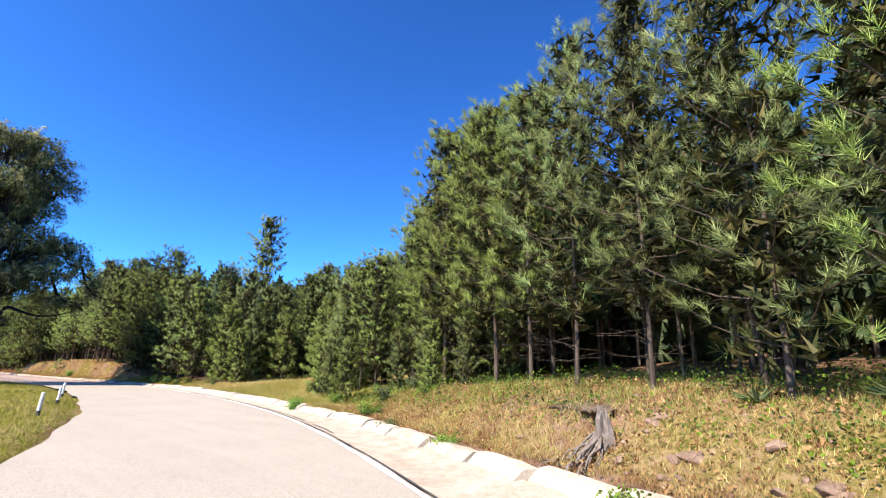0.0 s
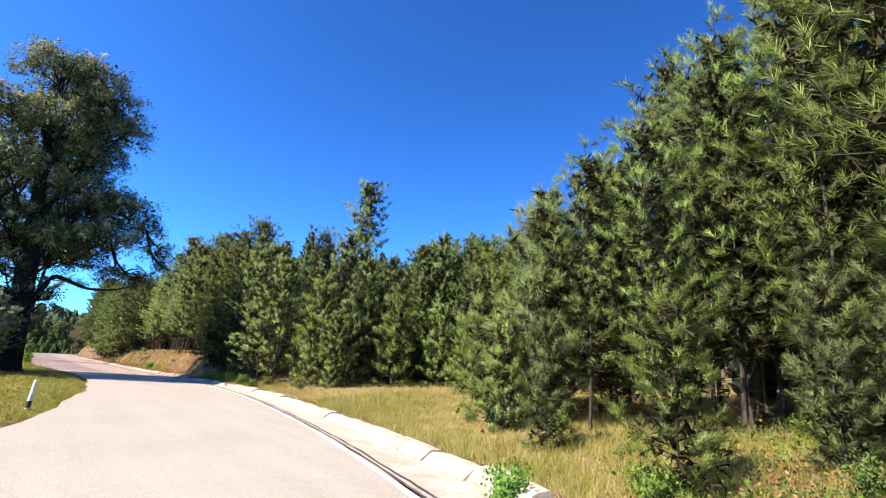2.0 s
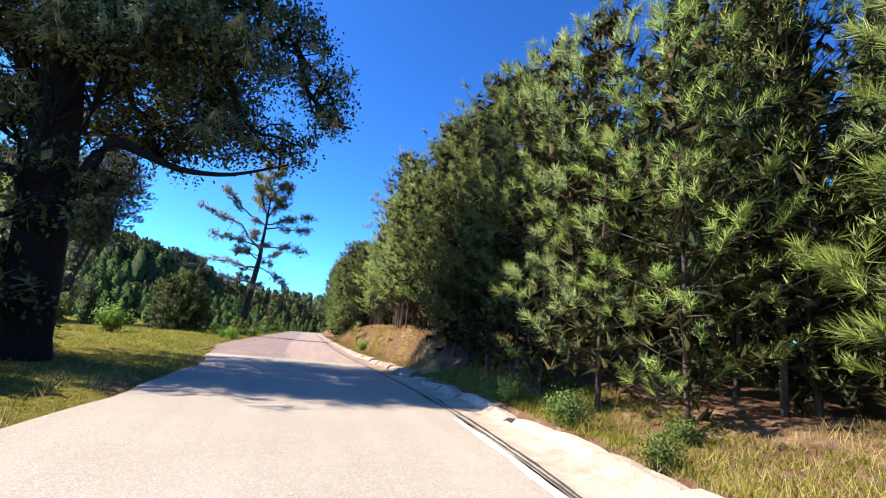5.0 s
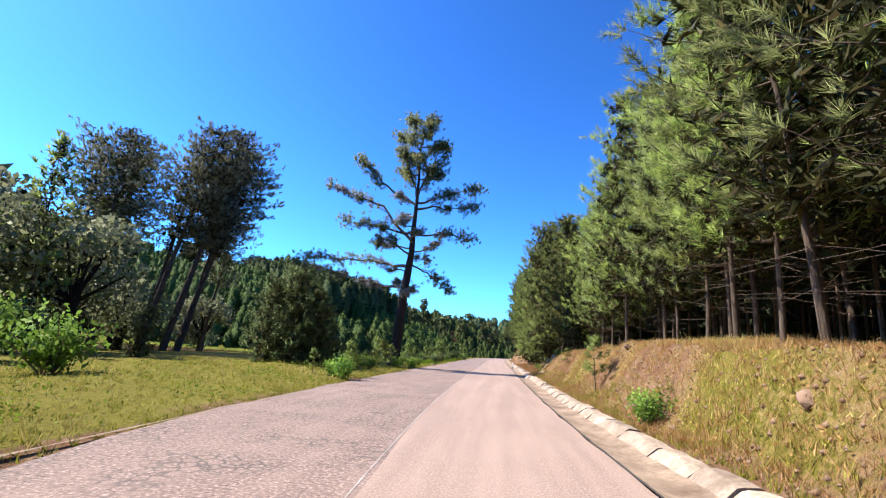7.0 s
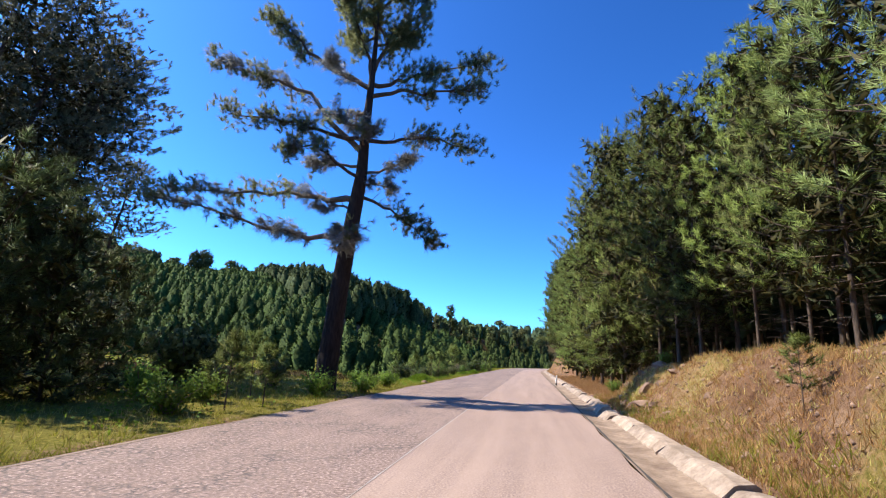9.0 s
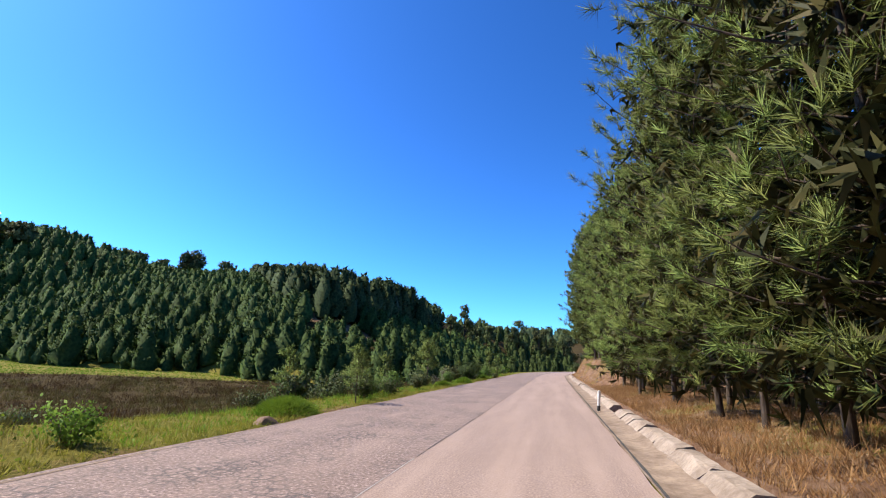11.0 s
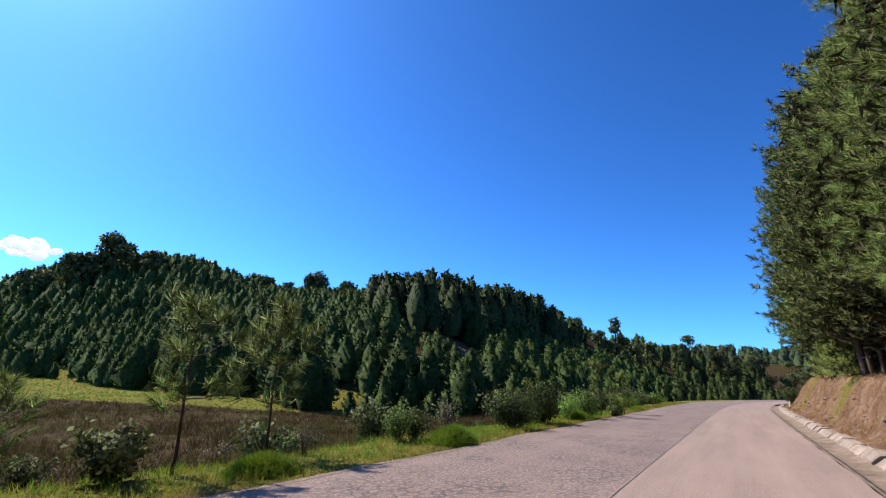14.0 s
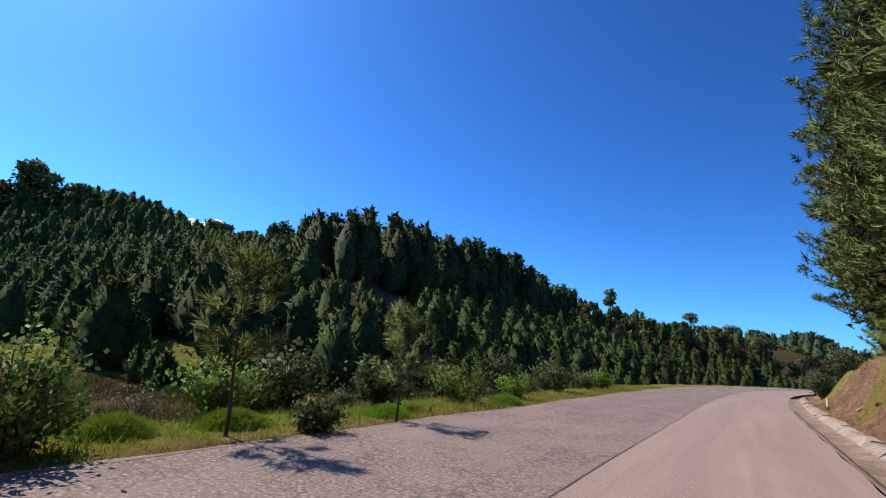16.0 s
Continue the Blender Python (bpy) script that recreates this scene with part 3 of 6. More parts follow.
def kerb_block(length, seed, material):
    """One sloping kerb block, its arrises worn."""
    r = np.random.default_rng(seed)
    prof = [(-0.02, -0.1), (-0.01, 0.02), (0.12, 0.135), (0.17, 0.152), (0.33, 0.15), (0.37, 0.12), (0.38, -0.1)]
    n = 5
    vs = []
    for k in range(n):
        t = -length / 2 + length * k / (n - 1)
        end = 0.014 if k in (0, n - 1) else 0.0
        for a, b in prof:
            vs.append((a + r.normal() * 0.008, t, b - end * (b > 0) + r.normal() * 0.007))
    m = len(prof)
    fs = [(k * m + j, (k + 1) * m + j, (k + 1) * m + j + 1, k * m + j + 1) for k in range(n - 1) for j in range(m - 1)]
    fs += [tuple(range(m)), tuple(reversed(range((n - 1) * m, n * m)))]
    return make_mesh("kerb_block", np.array(vs), fs, material)


KERBS = [kerb_block(1.0, 20 + k, CONCRETE) for k in range(6)]
KERBS_OLD = [kerb_block(1.0, 20 + k, CONCRETE_OLD) for k in range(6)]
ky = -100.0
while ky < 84:
    ln = kr.uniform(1.1, 1.6) if ky < -26 or ky > 9 else kr.uniform(0.75, 1.5)
    if 4.0 < ky < 9.5:
        ln = kr.uniform(0.5, 0.85)
    mid_y = ky + ln / 2
    gap = 0.025 if kr.random() < 0.8 else 0.07
    if not (22.0 < mid_y < 23.6):
        slope = math.degrees(math.atan2(float(edge_right(mid_y + 0.5) - edge_right(mid_y - 0.5)), 1.0))
        kx = float(edge_right(mid_y) + gutter_width(mid_y))
        ob = new("kerb_block", (KERBS if mid_y < -27 else KERBS_OLD)[int(kr.integers(6))])
        ob.parent = kerb
        brk = 1.0 if 3.5 < mid_y < 10 or -34 < mid_y < -24 else 0.0
        ob.matrix_basis = Matrix.LocRotScale((kx + kr.normal() * (0.012 + 0.05 * brk), mid_y, kr.normal() * 0.012 - 0.02 * brk),
                                             Euler((kr.normal() * 0.012 + brk * kr.normal() * 0.05, kr.normal() * 0.03 + brk * kr.normal() * 0.1, radians(-slope) + kr.normal() * 0.012 + brk * kr.normal() * 0.07)), (1, (ln - gap) / math.cos(radians(slope)), 1))
    ky += ln


# ---- pines ----
def pine_meshes(seed, height, base, reach, whorl, tufts, n_blades, length, width, shape=0.8, bare=0.0, needle=NEEDLE, lean=0.02, trunk_r=None, shoot=0.25, levels=15, rear_blades=0, core_n=4, rise0=0.15, rise1=0.75, dome=0.0):
    """Trunk with boughs, and the needle plumes, of one long-needled pine. base: share of the height below the crown."""
    r = np.random.default_rng(seed)
    tr = trunk_r or 0.0068 * height + 0.01
    zs = np.linspace(0, height, 9)
    bend = np.cumsum(r.normal(size=(9, 2)) * lean * height / 9, 0)
    spine = np.column_stack([bend, zs])
    spine[0, :2] = 0
    wood = [tube(np.vstack([[spine[0] - [0, 0, 0.25]], spine]), np.concatenate([[tr * 1.35], tr * (1.15 - 1.05 * (zs / height) ** 0.85)]), 7)]
    tp, td, tc, core, cc = [], [], [], [], []
    z = height * base
    while z < height * 0.985:
        k = int(r.integers(max(whorl - 1, 2), whorl + 2))
        rel = (z / height - base) / (1 - base)
        prof = (1 - rel) ** shape * min(1.0, 0.7 + 2.0 * rel)
        if dome:
            prof = (1 - dome) * prof + dome * math.sqrt(max(1 - (1.9 * rel - 0.85) ** 2 / 1.15, 0))
        ln0 = reach * prof + 0.12
        a0 = r.uniform(0, 6.3)
        axis = np.array([np.interp(z, zs, spine[:, 0]), np.interp(z, zs, spine[:, 1]), z])
        for q in range(k):
            a = a0 + 6.283 * q / k + r.normal() * 0.3
            ln = ln0 * r.uniform(0.55, 1.18)
            o = axis + np.array([0, 0, r.normal() * 0.08])
            rise = rise0 + rise1 * rel + r.normal() * 0.12
            out = np.array([math.cos(a), math.sin(a), 0])
            t = np.linspace(0, 1, 4)[:, None]
            path = o + out * ln * t + np.array([0, 0, 1]) * ln * (rise * t - 0.22 * t * (1 - t) + 0.2 * t * t) + r.normal(size=(4, 3)) * 0.03 * ln * t
            wood.append(tube(path, np.linspace(0.008 + 0.007 * ln, 0.004, 4), 3))
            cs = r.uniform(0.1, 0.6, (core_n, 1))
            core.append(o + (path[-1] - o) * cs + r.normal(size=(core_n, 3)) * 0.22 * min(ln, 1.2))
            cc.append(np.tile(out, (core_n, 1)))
            m = max(int(tufts * ln / reach * r.uniform(0.8, 1.2) + 0.5), 2)
            s = 1 - r.uniform(0, 1, m) ** 1.3 * 0.62
            s[0] = 1.0
            pts = np.stack([np.interp(s, t[:, 0], path[:, c]) for c in range(3)], 1)
            off = np.column_stack([-out[1] * r.normal(size=m), out[0] * r.normal(size=m), r.uniform(-0.05, 0.55, m)]) * (0.08 + 0.4 * ln * (1.15 - 0.75 * s))[:, None]
            off[0] *= 0.2
            tp.append(pts + off * 0.62)
            td.append(unit(out[None] * 0.55 + off * 0.7 + np.array([0, 0, 0.45 + 0.4 * rel]) + 0.25 * r.normal(size=(m, 3))))
            tc.append(unit(out[None] + off * 0.5 + np.array([0, 0, 0.35 + 0.4 * rel])))
        z += height * (1 - base) / levels * r.uniform(0.75, 1.2)
    tp.append(spine[-1][None] + r.normal(size=(6, 3)) * [0.15, 0.15, 0.2] - [0, 0, 0.15])
    td.append(unit(np.tile([[0, 0, 1.0]], (6, 1)) + 0.3 * r.normal(size=(6, 3))))
    tc.append(unit(td[-1] + 0.6 * r.normal(size=(6, 3))))
    for _ in range(int(52 * bare)):
        zz = r.uniform(0.07, base + 0.2) * height
        a = r.uniform(0, 6.3)
        ln = r.uniform(0.2, 0.8) * reach * 0.75
        o = np.array([np.interp(zz, zs, spine[:, 0]), np.interp(zz, zs, spine[:, 1]), zz])
        e = o + np.array([math.cos(a) * ln, math.sin(a) * ln, ln * r.uniform(-0.2, 0.3)])
        wood.append(tube(np.array([o, (o + e) / 2 + r.normal(size=3) * 0.11, e]), [0.008, 0.005, 0.002], 3))
    wv, wf = joined(wood)
    p, d, c = np.concatenate(tp), np.concatenate(td), np.concatenate(tc)
    if rear_blades:                              # the side away from the road bears fewer, coarser plumes
        lit = p[:, 0] + 0.6 * p[:, 1] < 0.45
        green = joined([needles(p[lit], d[lit], c[lit], n_blades, length, width, r, shoot),
                        needles(p[~lit], d[~lit], c[~lit], rear_blades, length, width * n_blades / rear_blades * 0.55, r, shoot)])
    else:
        green = needles(p, d, c, n_blades, length, width, r, shoot)
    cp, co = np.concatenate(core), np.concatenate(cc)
    # dark blades fill the crown's middle, painted as its shade
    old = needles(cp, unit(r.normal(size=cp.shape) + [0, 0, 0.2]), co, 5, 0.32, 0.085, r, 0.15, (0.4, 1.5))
    return make_mesh("trunk", wv, wf, BARK, True), leafy("crown", green, needle), leafy("old_foliage", old, NEEDLE_CORE) if height > 3 else None


def pine(name, meshes, loc, turn, size, label, group, tilt=0.0):
    t = empty(name, loc)
    t.matrix_basis = Matrix.LocRotScale(loc, Euler((tilt, tilt * 0.5, radians(turn))), (size, size, size))
    part("trunk", meshes[0], t)
    part("crown", meshes[1], t)
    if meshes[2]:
        part("old_foliage", meshes[2], t, "brown inner needles coloured dark as the crown's inner shade")
    return tagged(t, label, "tree", group)


# kind -> list of (meshes); heights are those of the unscaled trees
NEAR = dict(whorl=5, tufts=10, n_blades=44, length=0.25, width=0.0105, shoot=0.2, levels=13, rear_blades=12, core_n=8)
SECOND = dict(whorl=5, tufts=7, n_blades=16, length=0.27, width=0.027, shoot=0.2, levels=11, core_n=6)
POLE = [pine_meshes(100 + k, 10.0, 0.21, 2.1, bare=1.0, shape=0.42, trunk_r=0.055, needle=NEEDLE_BLUE if k == 2 else NEEDLE, **NEAR) for k in range(3)]
HIGH = [pine_meshes(115 + k, 10.0, 0.2, 2.0, bare=1.5, shape=0.42, trunk_r=0.065, needle=NEEDLE, **NEAR) for k in range(2)]
# pole pines again, in darker needles
POLE_DEEP = [pine_meshes(105 + k, 10.0, 0.17, 2.15, bare=1.0, shape=0.42, trunk_r=0.06, needle=NEEDLE_DEEP, **NEAR) for k in range(3)]
FULL = [pine_meshes(120 + k, 9.0, 0.1, 2.3, bare=0.3, shape=0.46, trunk_r=0.055, needle=NEEDLE_BLUE if k % 2 else NEEDLE, **NEAR) for k in range(3)]
LOW = [pine_meshes(125 + k, 9.5, 0.095, 2.4, bare=0.5, shape=0.44, trunk_r=0.06, needle=NEEDLE_DEEP, **NEAR) for k in range(3)]
WALL = [pine_meshes(130 + k, 9.0, 0.06, 2.5, bare=0.2, shape=0.5, trunk_r=0.06, needle=NEEDLE_BLUE if k == 1 else NEEDLE_DEEP, whorl=6, tufts=9, n_blades=18, length=0.26, width=0.029, shoot=0.2, levels=13, core_n=6) for k in range(3)]
YOUNG = [pine_meshes(140 + k, 5.0, 0.03, 1.4, whorl=5, tufts=9, n_blades=50, length=0.25, width=0.0115, shoot=0.22, shape=0.5, levels=11, trunk_r=0.04, rear_blades=16, needle=NEEDLE_BLUE if k == 0 else NEEDLE) for k in range(3)]
NEEDLE_BUSH = foliage("dark_bushy_pine_needles", (0.04, 0.06, 0.022), (0.105, 0.145, 0.05), (0.23, 0.27, 0.11), 0.2)
BUSH = [pine_meshes(150 + k, 5.0, 0.02, 1.7, whorl=5, tufts=8, n_blades=46, length=0.25, width=0.015, shoot=0.22, shape=0.4, levels=11, trunk_r=0.05, rear_blades=14, needle=NEEDLE_BUSH) for k in range(2)]
REAR = [pine_meshes(110 + k, 10.0, 0.22, 2.2, bare=1.0, shape=0.45, trunk_r=0.06, needle=NEEDLE_DEEP, **SECOND) for k in range(3)]
LAST = [pine_meshes(170 + k, 10.0, 0.13, 2.6, bare=0.6, shape=0.5, trunk_r=0.09, needle=NEEDLE_LAST, whorl=7, tufts=13, n_blades=20, length=0.22, width=0.028, shoot=0.22, levels=17, core_n=14) for k in range(3)]
BACK = [pine_meshes(160 + k, 11.0, 0.2, 2.1, whorl=4, tufts=5, n_blades=9, length=0.42, width=0.1, bare=0.7) for k in range(3)]
SAPLING = [pine_meshes(180 + k, 2.6, 0.38, 0.7, whorl=4, tufts=3, n_blades=44, length=0.27, width=0.014, trunk_r=0.028, needle=NEEDLE_DEEP, levels=5, shoot=0.22) for k in range(3)]
TALL = [pine_meshes(200 + k, 15.5, 0.5, 3.15, whorl=6, tufts=18, n_blades=34, length=0.17, width=0.024, shape=0.4, bare=1.2, needle=NEEDLE_GROVE, trunk_r=0.22, lean=0.03, levels=12, shoot=0.2, core_n=7, dome=0.8, rise0=0.0, rise1=0.3) for k in range(3)]

tr_ = np.random.default_rng(42)
POLE_L = "slender long-needled pine with a bare lower trunk in the roadside stand"
FULL_L = "bushy green pine with boughs down to the ground by the verge"
BACK_L = "tall shaded pine within the dense plantation"
YOUNG_L = "young bushy pine with long bright needles on the verge"


DEEP = []


def put(kind, x, y, size, label, group="roadside pines", sink=0.05, name="pine_tree"):
    if kind is BACK and group == "roadside pines":
        DEEP.append((x, y, size))
        return None
    k = kind[int(tr_.integers(len(kind)))]
    return pine(name, k, (x, y, gz_at(x, y) - sink), tr_.uniform(-35, 15) if x > -3.5 else tr_.uniform(110, 200), size, label, group, tr_.normal() * 0.025)


# front of the stand on the right: where it begins beyond the kerb, and which trees stand there
def back_of_kerb(y):
    return float(edge_right(y) + gutter_width(y) + 0.35)


y = -76.0
while y < -57:                                   # pole-stage pines close to the bank
    fx = back_of_kerb(y) + np.interp(y, [-92, -69, -66, -62, -57], [2.2, 2.3, 2.7, 3.5, 4.6])
    grown = np.interp(y, [-76, -68, -66, -64, -62, -60, -59, -57], [0.7, 0.7, 0.72, 0.77, 0.84, 0.93, 0.75, 0.66])
    put(FULL if y < -69.5 else POLE if y < -66 else HIGH if y < -59.5 else POLE, fx + tr_.normal() * 0.25, y, grown * tr_.uniform(0.94, 1.05), POLE_L)
    if tr_.random() < 0.6 and y < -69:
        put(YOUNG, fx - tr_.uniform(0.7, 1.3), y + 0.8, tr_.uniform(0.3, 0.6), YOUNG_L)
    for row in range(1, 6):
        put(REAR if row < 2 else BACK, fx + row * 1.9 + tr_.normal() * 0.5, y + tr_.normal() * 0.6, grown * tr_.uniform(0.95, 1.12), POLE_L if row < 2 else BACK_L)
    y += tr_.uniform(1.4, 1.9)
dr_ = np.random.default_rng(43)
for yy in np.arange(-94, -66, 2.1):
    for k in range(4 if yy < -77 else 2):
        DEEP.append((back_of_kerb(yy) + 6.5 + (0 if yy < -77 else 8) + k * 2.1 + dr_.normal() * 0.5, yy + dr_.normal() * 0.5, dr_.uniform(0.75, 0.95)))
for x, y, s, kind in [(3.7, -56.3, 0.54, POLE), (5.0, -57.0, 0.74, POLE), (6.5, -56.0, 0.76, POLE), (4.4, -54.6, 0.56, POLE), (6.0, -54.2, 0.68, FULL), (7.4, -53.0, 0.68, FULL), (2.6, -55.0, 0.42, YOUNG), (4.6, -53.3, 0.98, YOUNG), (5.6, -52.6, 1.05, YOUNG),
                      (5.2, -51.3, 0.8, YOUNG), (6.6, -51.6, 1.0, YOUNG), (7.2, -50.3, 0.85, YOUNG), (8.6, -50.9, 0.66, FULL), (8.0, -54.9, 0.9, FULL), (9.6, -53.0, 0.8, FULL), (1.3, -57.6, 0.42, YOUNG), (3.6, -53.2, 0.45, YOUNG), (6.2, -49.9, 0.5, YOUNG)]:
    put(kind, x, y, s, YOUNG_L if kind is YOUNG else FULL_L)
for x, y in [(5.2, -59.0), (6.6, -58.6), (8.0, -58.0), (9.6, -57.4), (7.2, -60.2), (4.2, -60.4), (6.0, -62.0), (9.0, -59.6)]:
    put(REAR, x, y, tr_.uniform(0.85, 1.0), POLE_L)
    put(REAR, x + 0.9, y - 0.4, tr_.uniform(0.25, 0.4), YOUNG_L)
for x, y, s in [(2.0, -60.6, 0.42), (3.4, -59.3, 0.5), (2.6, -58.7, 0.4), (4.6, -59.6, 0.6), (1.4, -62.4, 0.38), (5.6, -58.0, 0.62), (3.0, -62.6, 0.5), (0.9, -61.6, 0.25)]:
    put(YOUNG, x, y, s, YOUNG_L)
for row in range(4):                             # far side of the clearing's near end
    for x in np.arange(9, 34, 2.4):
        put(BACK if row else REAR, x + tr_.normal() * 0.5, -54.5 - row * 2.2 + tr_.normal() * 0.5 - 0.12 * (x - 9), tr_.uniform(0.85, 1.05), BACK_L if row else POLE_L)
for row in range(4):                             # wall of trees beyond the clearing
    for x in np.arange(7.6 + row * 0.5, 30, 2.0 + 0.25 * row):
        yy = -37.4 + row * 2.3 + 0.012 * max(x - 8, 0.0) ** 1.2 - 0.05 * (x - 8)
        put(WALL if row < 2 else BACK, x + tr_.normal() * 0.4, yy + tr_.normal() * 0.5, tr_.uniform(0.85, 1.02) * np.interp(x, [8, 12, 16, 26], [0.8, 0.78, 1.02, 1.2] if row == 0 else [0.92, 0.84, 0.98, 1.2]) if row < 2 else tr_.uniform(0.85, 1.0), FULL_L if row < 2 else BACK_L)
for k, a in enumerate(np.linspace(radians(47), radians(84), 13)):       # and round its side
    for row in range(3):
        far = 18.0 + 2.6 * row + tr_.normal() * 0.5
        put(WALL if row < 2 else BACK, -0.9 + far * math.sin(a), -51.0 + far * math.cos(a), tr_.uniform(0.72, 0.9) * (1 + 0.07 * row), FULL_L if row < 2 else BACK_L)
put(POLE, 13.9, -29.3, 1.42, "pine with a thin spire above its neighbours")
for x, y, s in [(6.5, -38.4, 0.8), (7.8, -39.4, 0.66), (6.7, -40.1, 0.55), (8.8, -38.8, 0.8), (10.2, -39.2, 0.7), (9.6, -40.6, 0.75), (11.6, -41.5, 0.6), (13.2, -43.5, 0.5), (10.6, -44.6, 0.42), (15.0, -41.8, 0.7), (17.5, -44.0, 0.6), (8.9, -46.2, 0.4), (12.0, -47.3, 0.5)]:
    put(YOUNG, x, y, s * 1.25, YOUNG_L)
y = -35.2
while y < -26:                                   # shaded edge before the cut bank
    fx = back_of_kerb(y) + 1.1
    # darker-needled kinds past y -31 put the oak's shade into their colour
    put(FULL if y < -31 else POLE_DEEP if y < -29 else LOW, fx + tr_.normal() * 0.2, y, tr_.uniform(0.78, 0.92) * np.interp(y, [-35, -32], [0.84, 1]), POLE_L)
    for row in range(1, 7):
        put(REAR if row < 2 else BACK, fx + row * 2.0 + tr_.normal() * 0.5, y + tr_.normal() * 0.6, tr_.uniform(0.72, 0.84), POLE_L if row < 2 else BACK_L)
    y += tr_.uniform(1.5, 2.1)
y = -25.5
while y < 12:                                    # on top of the cut bank
    fx = back_of_kerb(y) + np.interp(y, [-26, -21, -15, -10, 4, 12], [1.25, 1.35, 1.8, 3.0, 2.9, 1.8])
    # dark-needled LOW at the near end continues that painted shade
    put(LOW if y < -21 else POLE if y < -9 or (y < 6 and tr_.random() < 0.6) else POLE_DEEP, fx + tr_.normal() * 0.25, y, tr_.uniform(0.82, 1.0) * np.interp(y, [-24, -22, -18, -16, -2, 1, 3, 7, 9], [0.95, 0.88, 0.88, 1, 1, 0.9, 0.81, 0.87, 1]), POLE_L)
    for row in range(1, 7):
        put(REAR if row < 2 else BACK, fx + row * 1.9 + tr_.normal() * 0.5, y + tr_.normal() * 0.6, tr_.uniform(0.85, 1.05), POLE_L if row < 2 else BACK_L)
    y += tr_.uniform(1.5, 2.1)
y = 13.0
while y < 36:                                    # low-boughed pines near the kerb
    fx = back_of_kerb(y) + np.interp(y, [13, 20, 26, 36], [1.6, 1.8, 1.6, 1.9])
    put(LOW, fx + tr_.normal() * 0.25, y, tr_.uniform(0.95, 1.2), FULL_L)
    for row in range(1, 6):
        put(REAR if row < 2 else BACK, fx + row * 2.0 + tr_.normal() * 0.5, y + tr_.normal() * 0.6, tr_.uniform(1.0, 1.2), POLE_L if row < 2 else BACK_L)
    y += tr_.uniform(1.8, 2.4)
y = 37.0
while y < 74:                                    # on the red bank, the last and tallest of the stand
    fx = back_of_kerb(y) + np.interp(y, [37, 58, 66, 74], [2.3, 2.4, 3.0, 3.2])
    put(LAST if y > 46 else POLE_DEEP, fx + tr_.normal() * 0.3, y, np.interp(y, [37, 50, 70], [1.0, 1.15, 1.4]) * tr_.uniform(0.93, 1.07), POLE_L)
    if y > 55:
        put(LAST, fx + 1.2, y + 1.0, 1.25, POLE_L)
        put(LAST, fx + 0.4, y - 0.6, 1.1, POLE_L)
        put(YOUNG, fx - 0.5, y + 0.4, 0.7, YOUNG_L)
    for row in range(1, 5):
        put(BACK, fx + row * 2.0 + tr_.normal() * 0.5, y + tr_.normal() * 0.6, np.interp(y, [37, 50, 70], [1.0, 1.1, 1.3]) * tr_.uniform(0.93, 1.05), BACK_L)
    y += tr_.uniform(1.7, 2.3)

# tall leaning grove and the wood on the left
for x, y, s, tx, ty in [(-20.6, 5.0, 1.12, 0.0, 0.19), (-20.2, 6.5, 1.16, -0.02, 0.2), (-21.4, 9.6, 1.2, -0.05, 0.17), (-20.4, 8.2, 1.1, -0.06, 0.2), (-23.0, 14.5, 0.92, -0.06, 0.1), (-24.5, 3.2, 1.0, 0.02, 0.03), (-23.5, 11.0, 1.12, -0.04, 0.16), (-22.6, 7.2, 1.1, -0.02, 0.15), (-25.5, 6.5, 1.1, 0, 0.05), (-22.4, 2.2, 0.98, 0.03, 0.06), (-27.5, 9.0, 1.1, 0, 0.04)]:
    k = TALL[int(tr_.integers(3))]
    t = pine("pine_tree", k, (x, y, gz_at(x, y) - 0.1), 0, s * 0.87, "tall dark pine with a leaning bare trunk in a grove", "grove of tall pines")
    t.matrix_basis = Matrix.LocRotScale((x, y, gz_at(x, y) - 0.1), Euler((tx, ty, 0)), (s * 0.87, s * 0.87, s * 0.87)) @ pose(0, 0, 0, 0, 0, tr_.uniform(0, 360))
for x, y, s in [(-8.3, -0.6, 0.92), (-8.9, 0.6, 0.88), (-9.6, -0.6, 0.8), (-7.6, 0.4, 0.7), (-7.9, 1.8, 0.62), (-13.0, -4.6, 0.42), (-11.0, 2.4, 0.75)]:
    put(BUSH, x, y, s, "dark bushy pine beside the grassy verge", "verge pines")
for x, y, s in [(-19, -4, 0.9), (-22, -8, 1.0), (-20, -13, 0.95), (-24, -16, 1.0), (-21, -20, 0.9), (-25, -24, 1.05), (-28, -10, 1.0), (-30, -19, 1.1), (-27, -30, 1.0), (-22, -34, 0.9), (-25, -40, 1.0), (-30, -45, 1.0), (-24, -48, 0.9), (-33, -38, 1.1)]:
    put(BACK, x, y, s, "dark pine on the wooded far side of the verge", "wood beyond the verge")
for x, y, s in [(-4.1, -4.9, 0.5), (-3.75, -5.9, 0.3), (-5.3, -5.5, 0.35), (-4.4, 1.3, 0.55), (-4.2, 2.3, 0.5), (-5.0, 3.1, 0.6), (-7.0, 22.2, 0.75), (-5.0, 23.6, 0.55), (-4.0, 20.8, 0.6), (-4.9, 32.2, 0.85), (-5.4, 34.0, 0.95), (-6.4, 30.0, 0.7), (-7.4, 29.0, 0.8), (-8.4, 31.5, 0.8), (-3.97, 49.95, 0.88), (-3.6, 52.8, 0.72), (-6.2, 47.5, 0.6)]:
    put(SAPLING, x, y, s, "thin pine sapling with sparse long needles", "pine saplings")
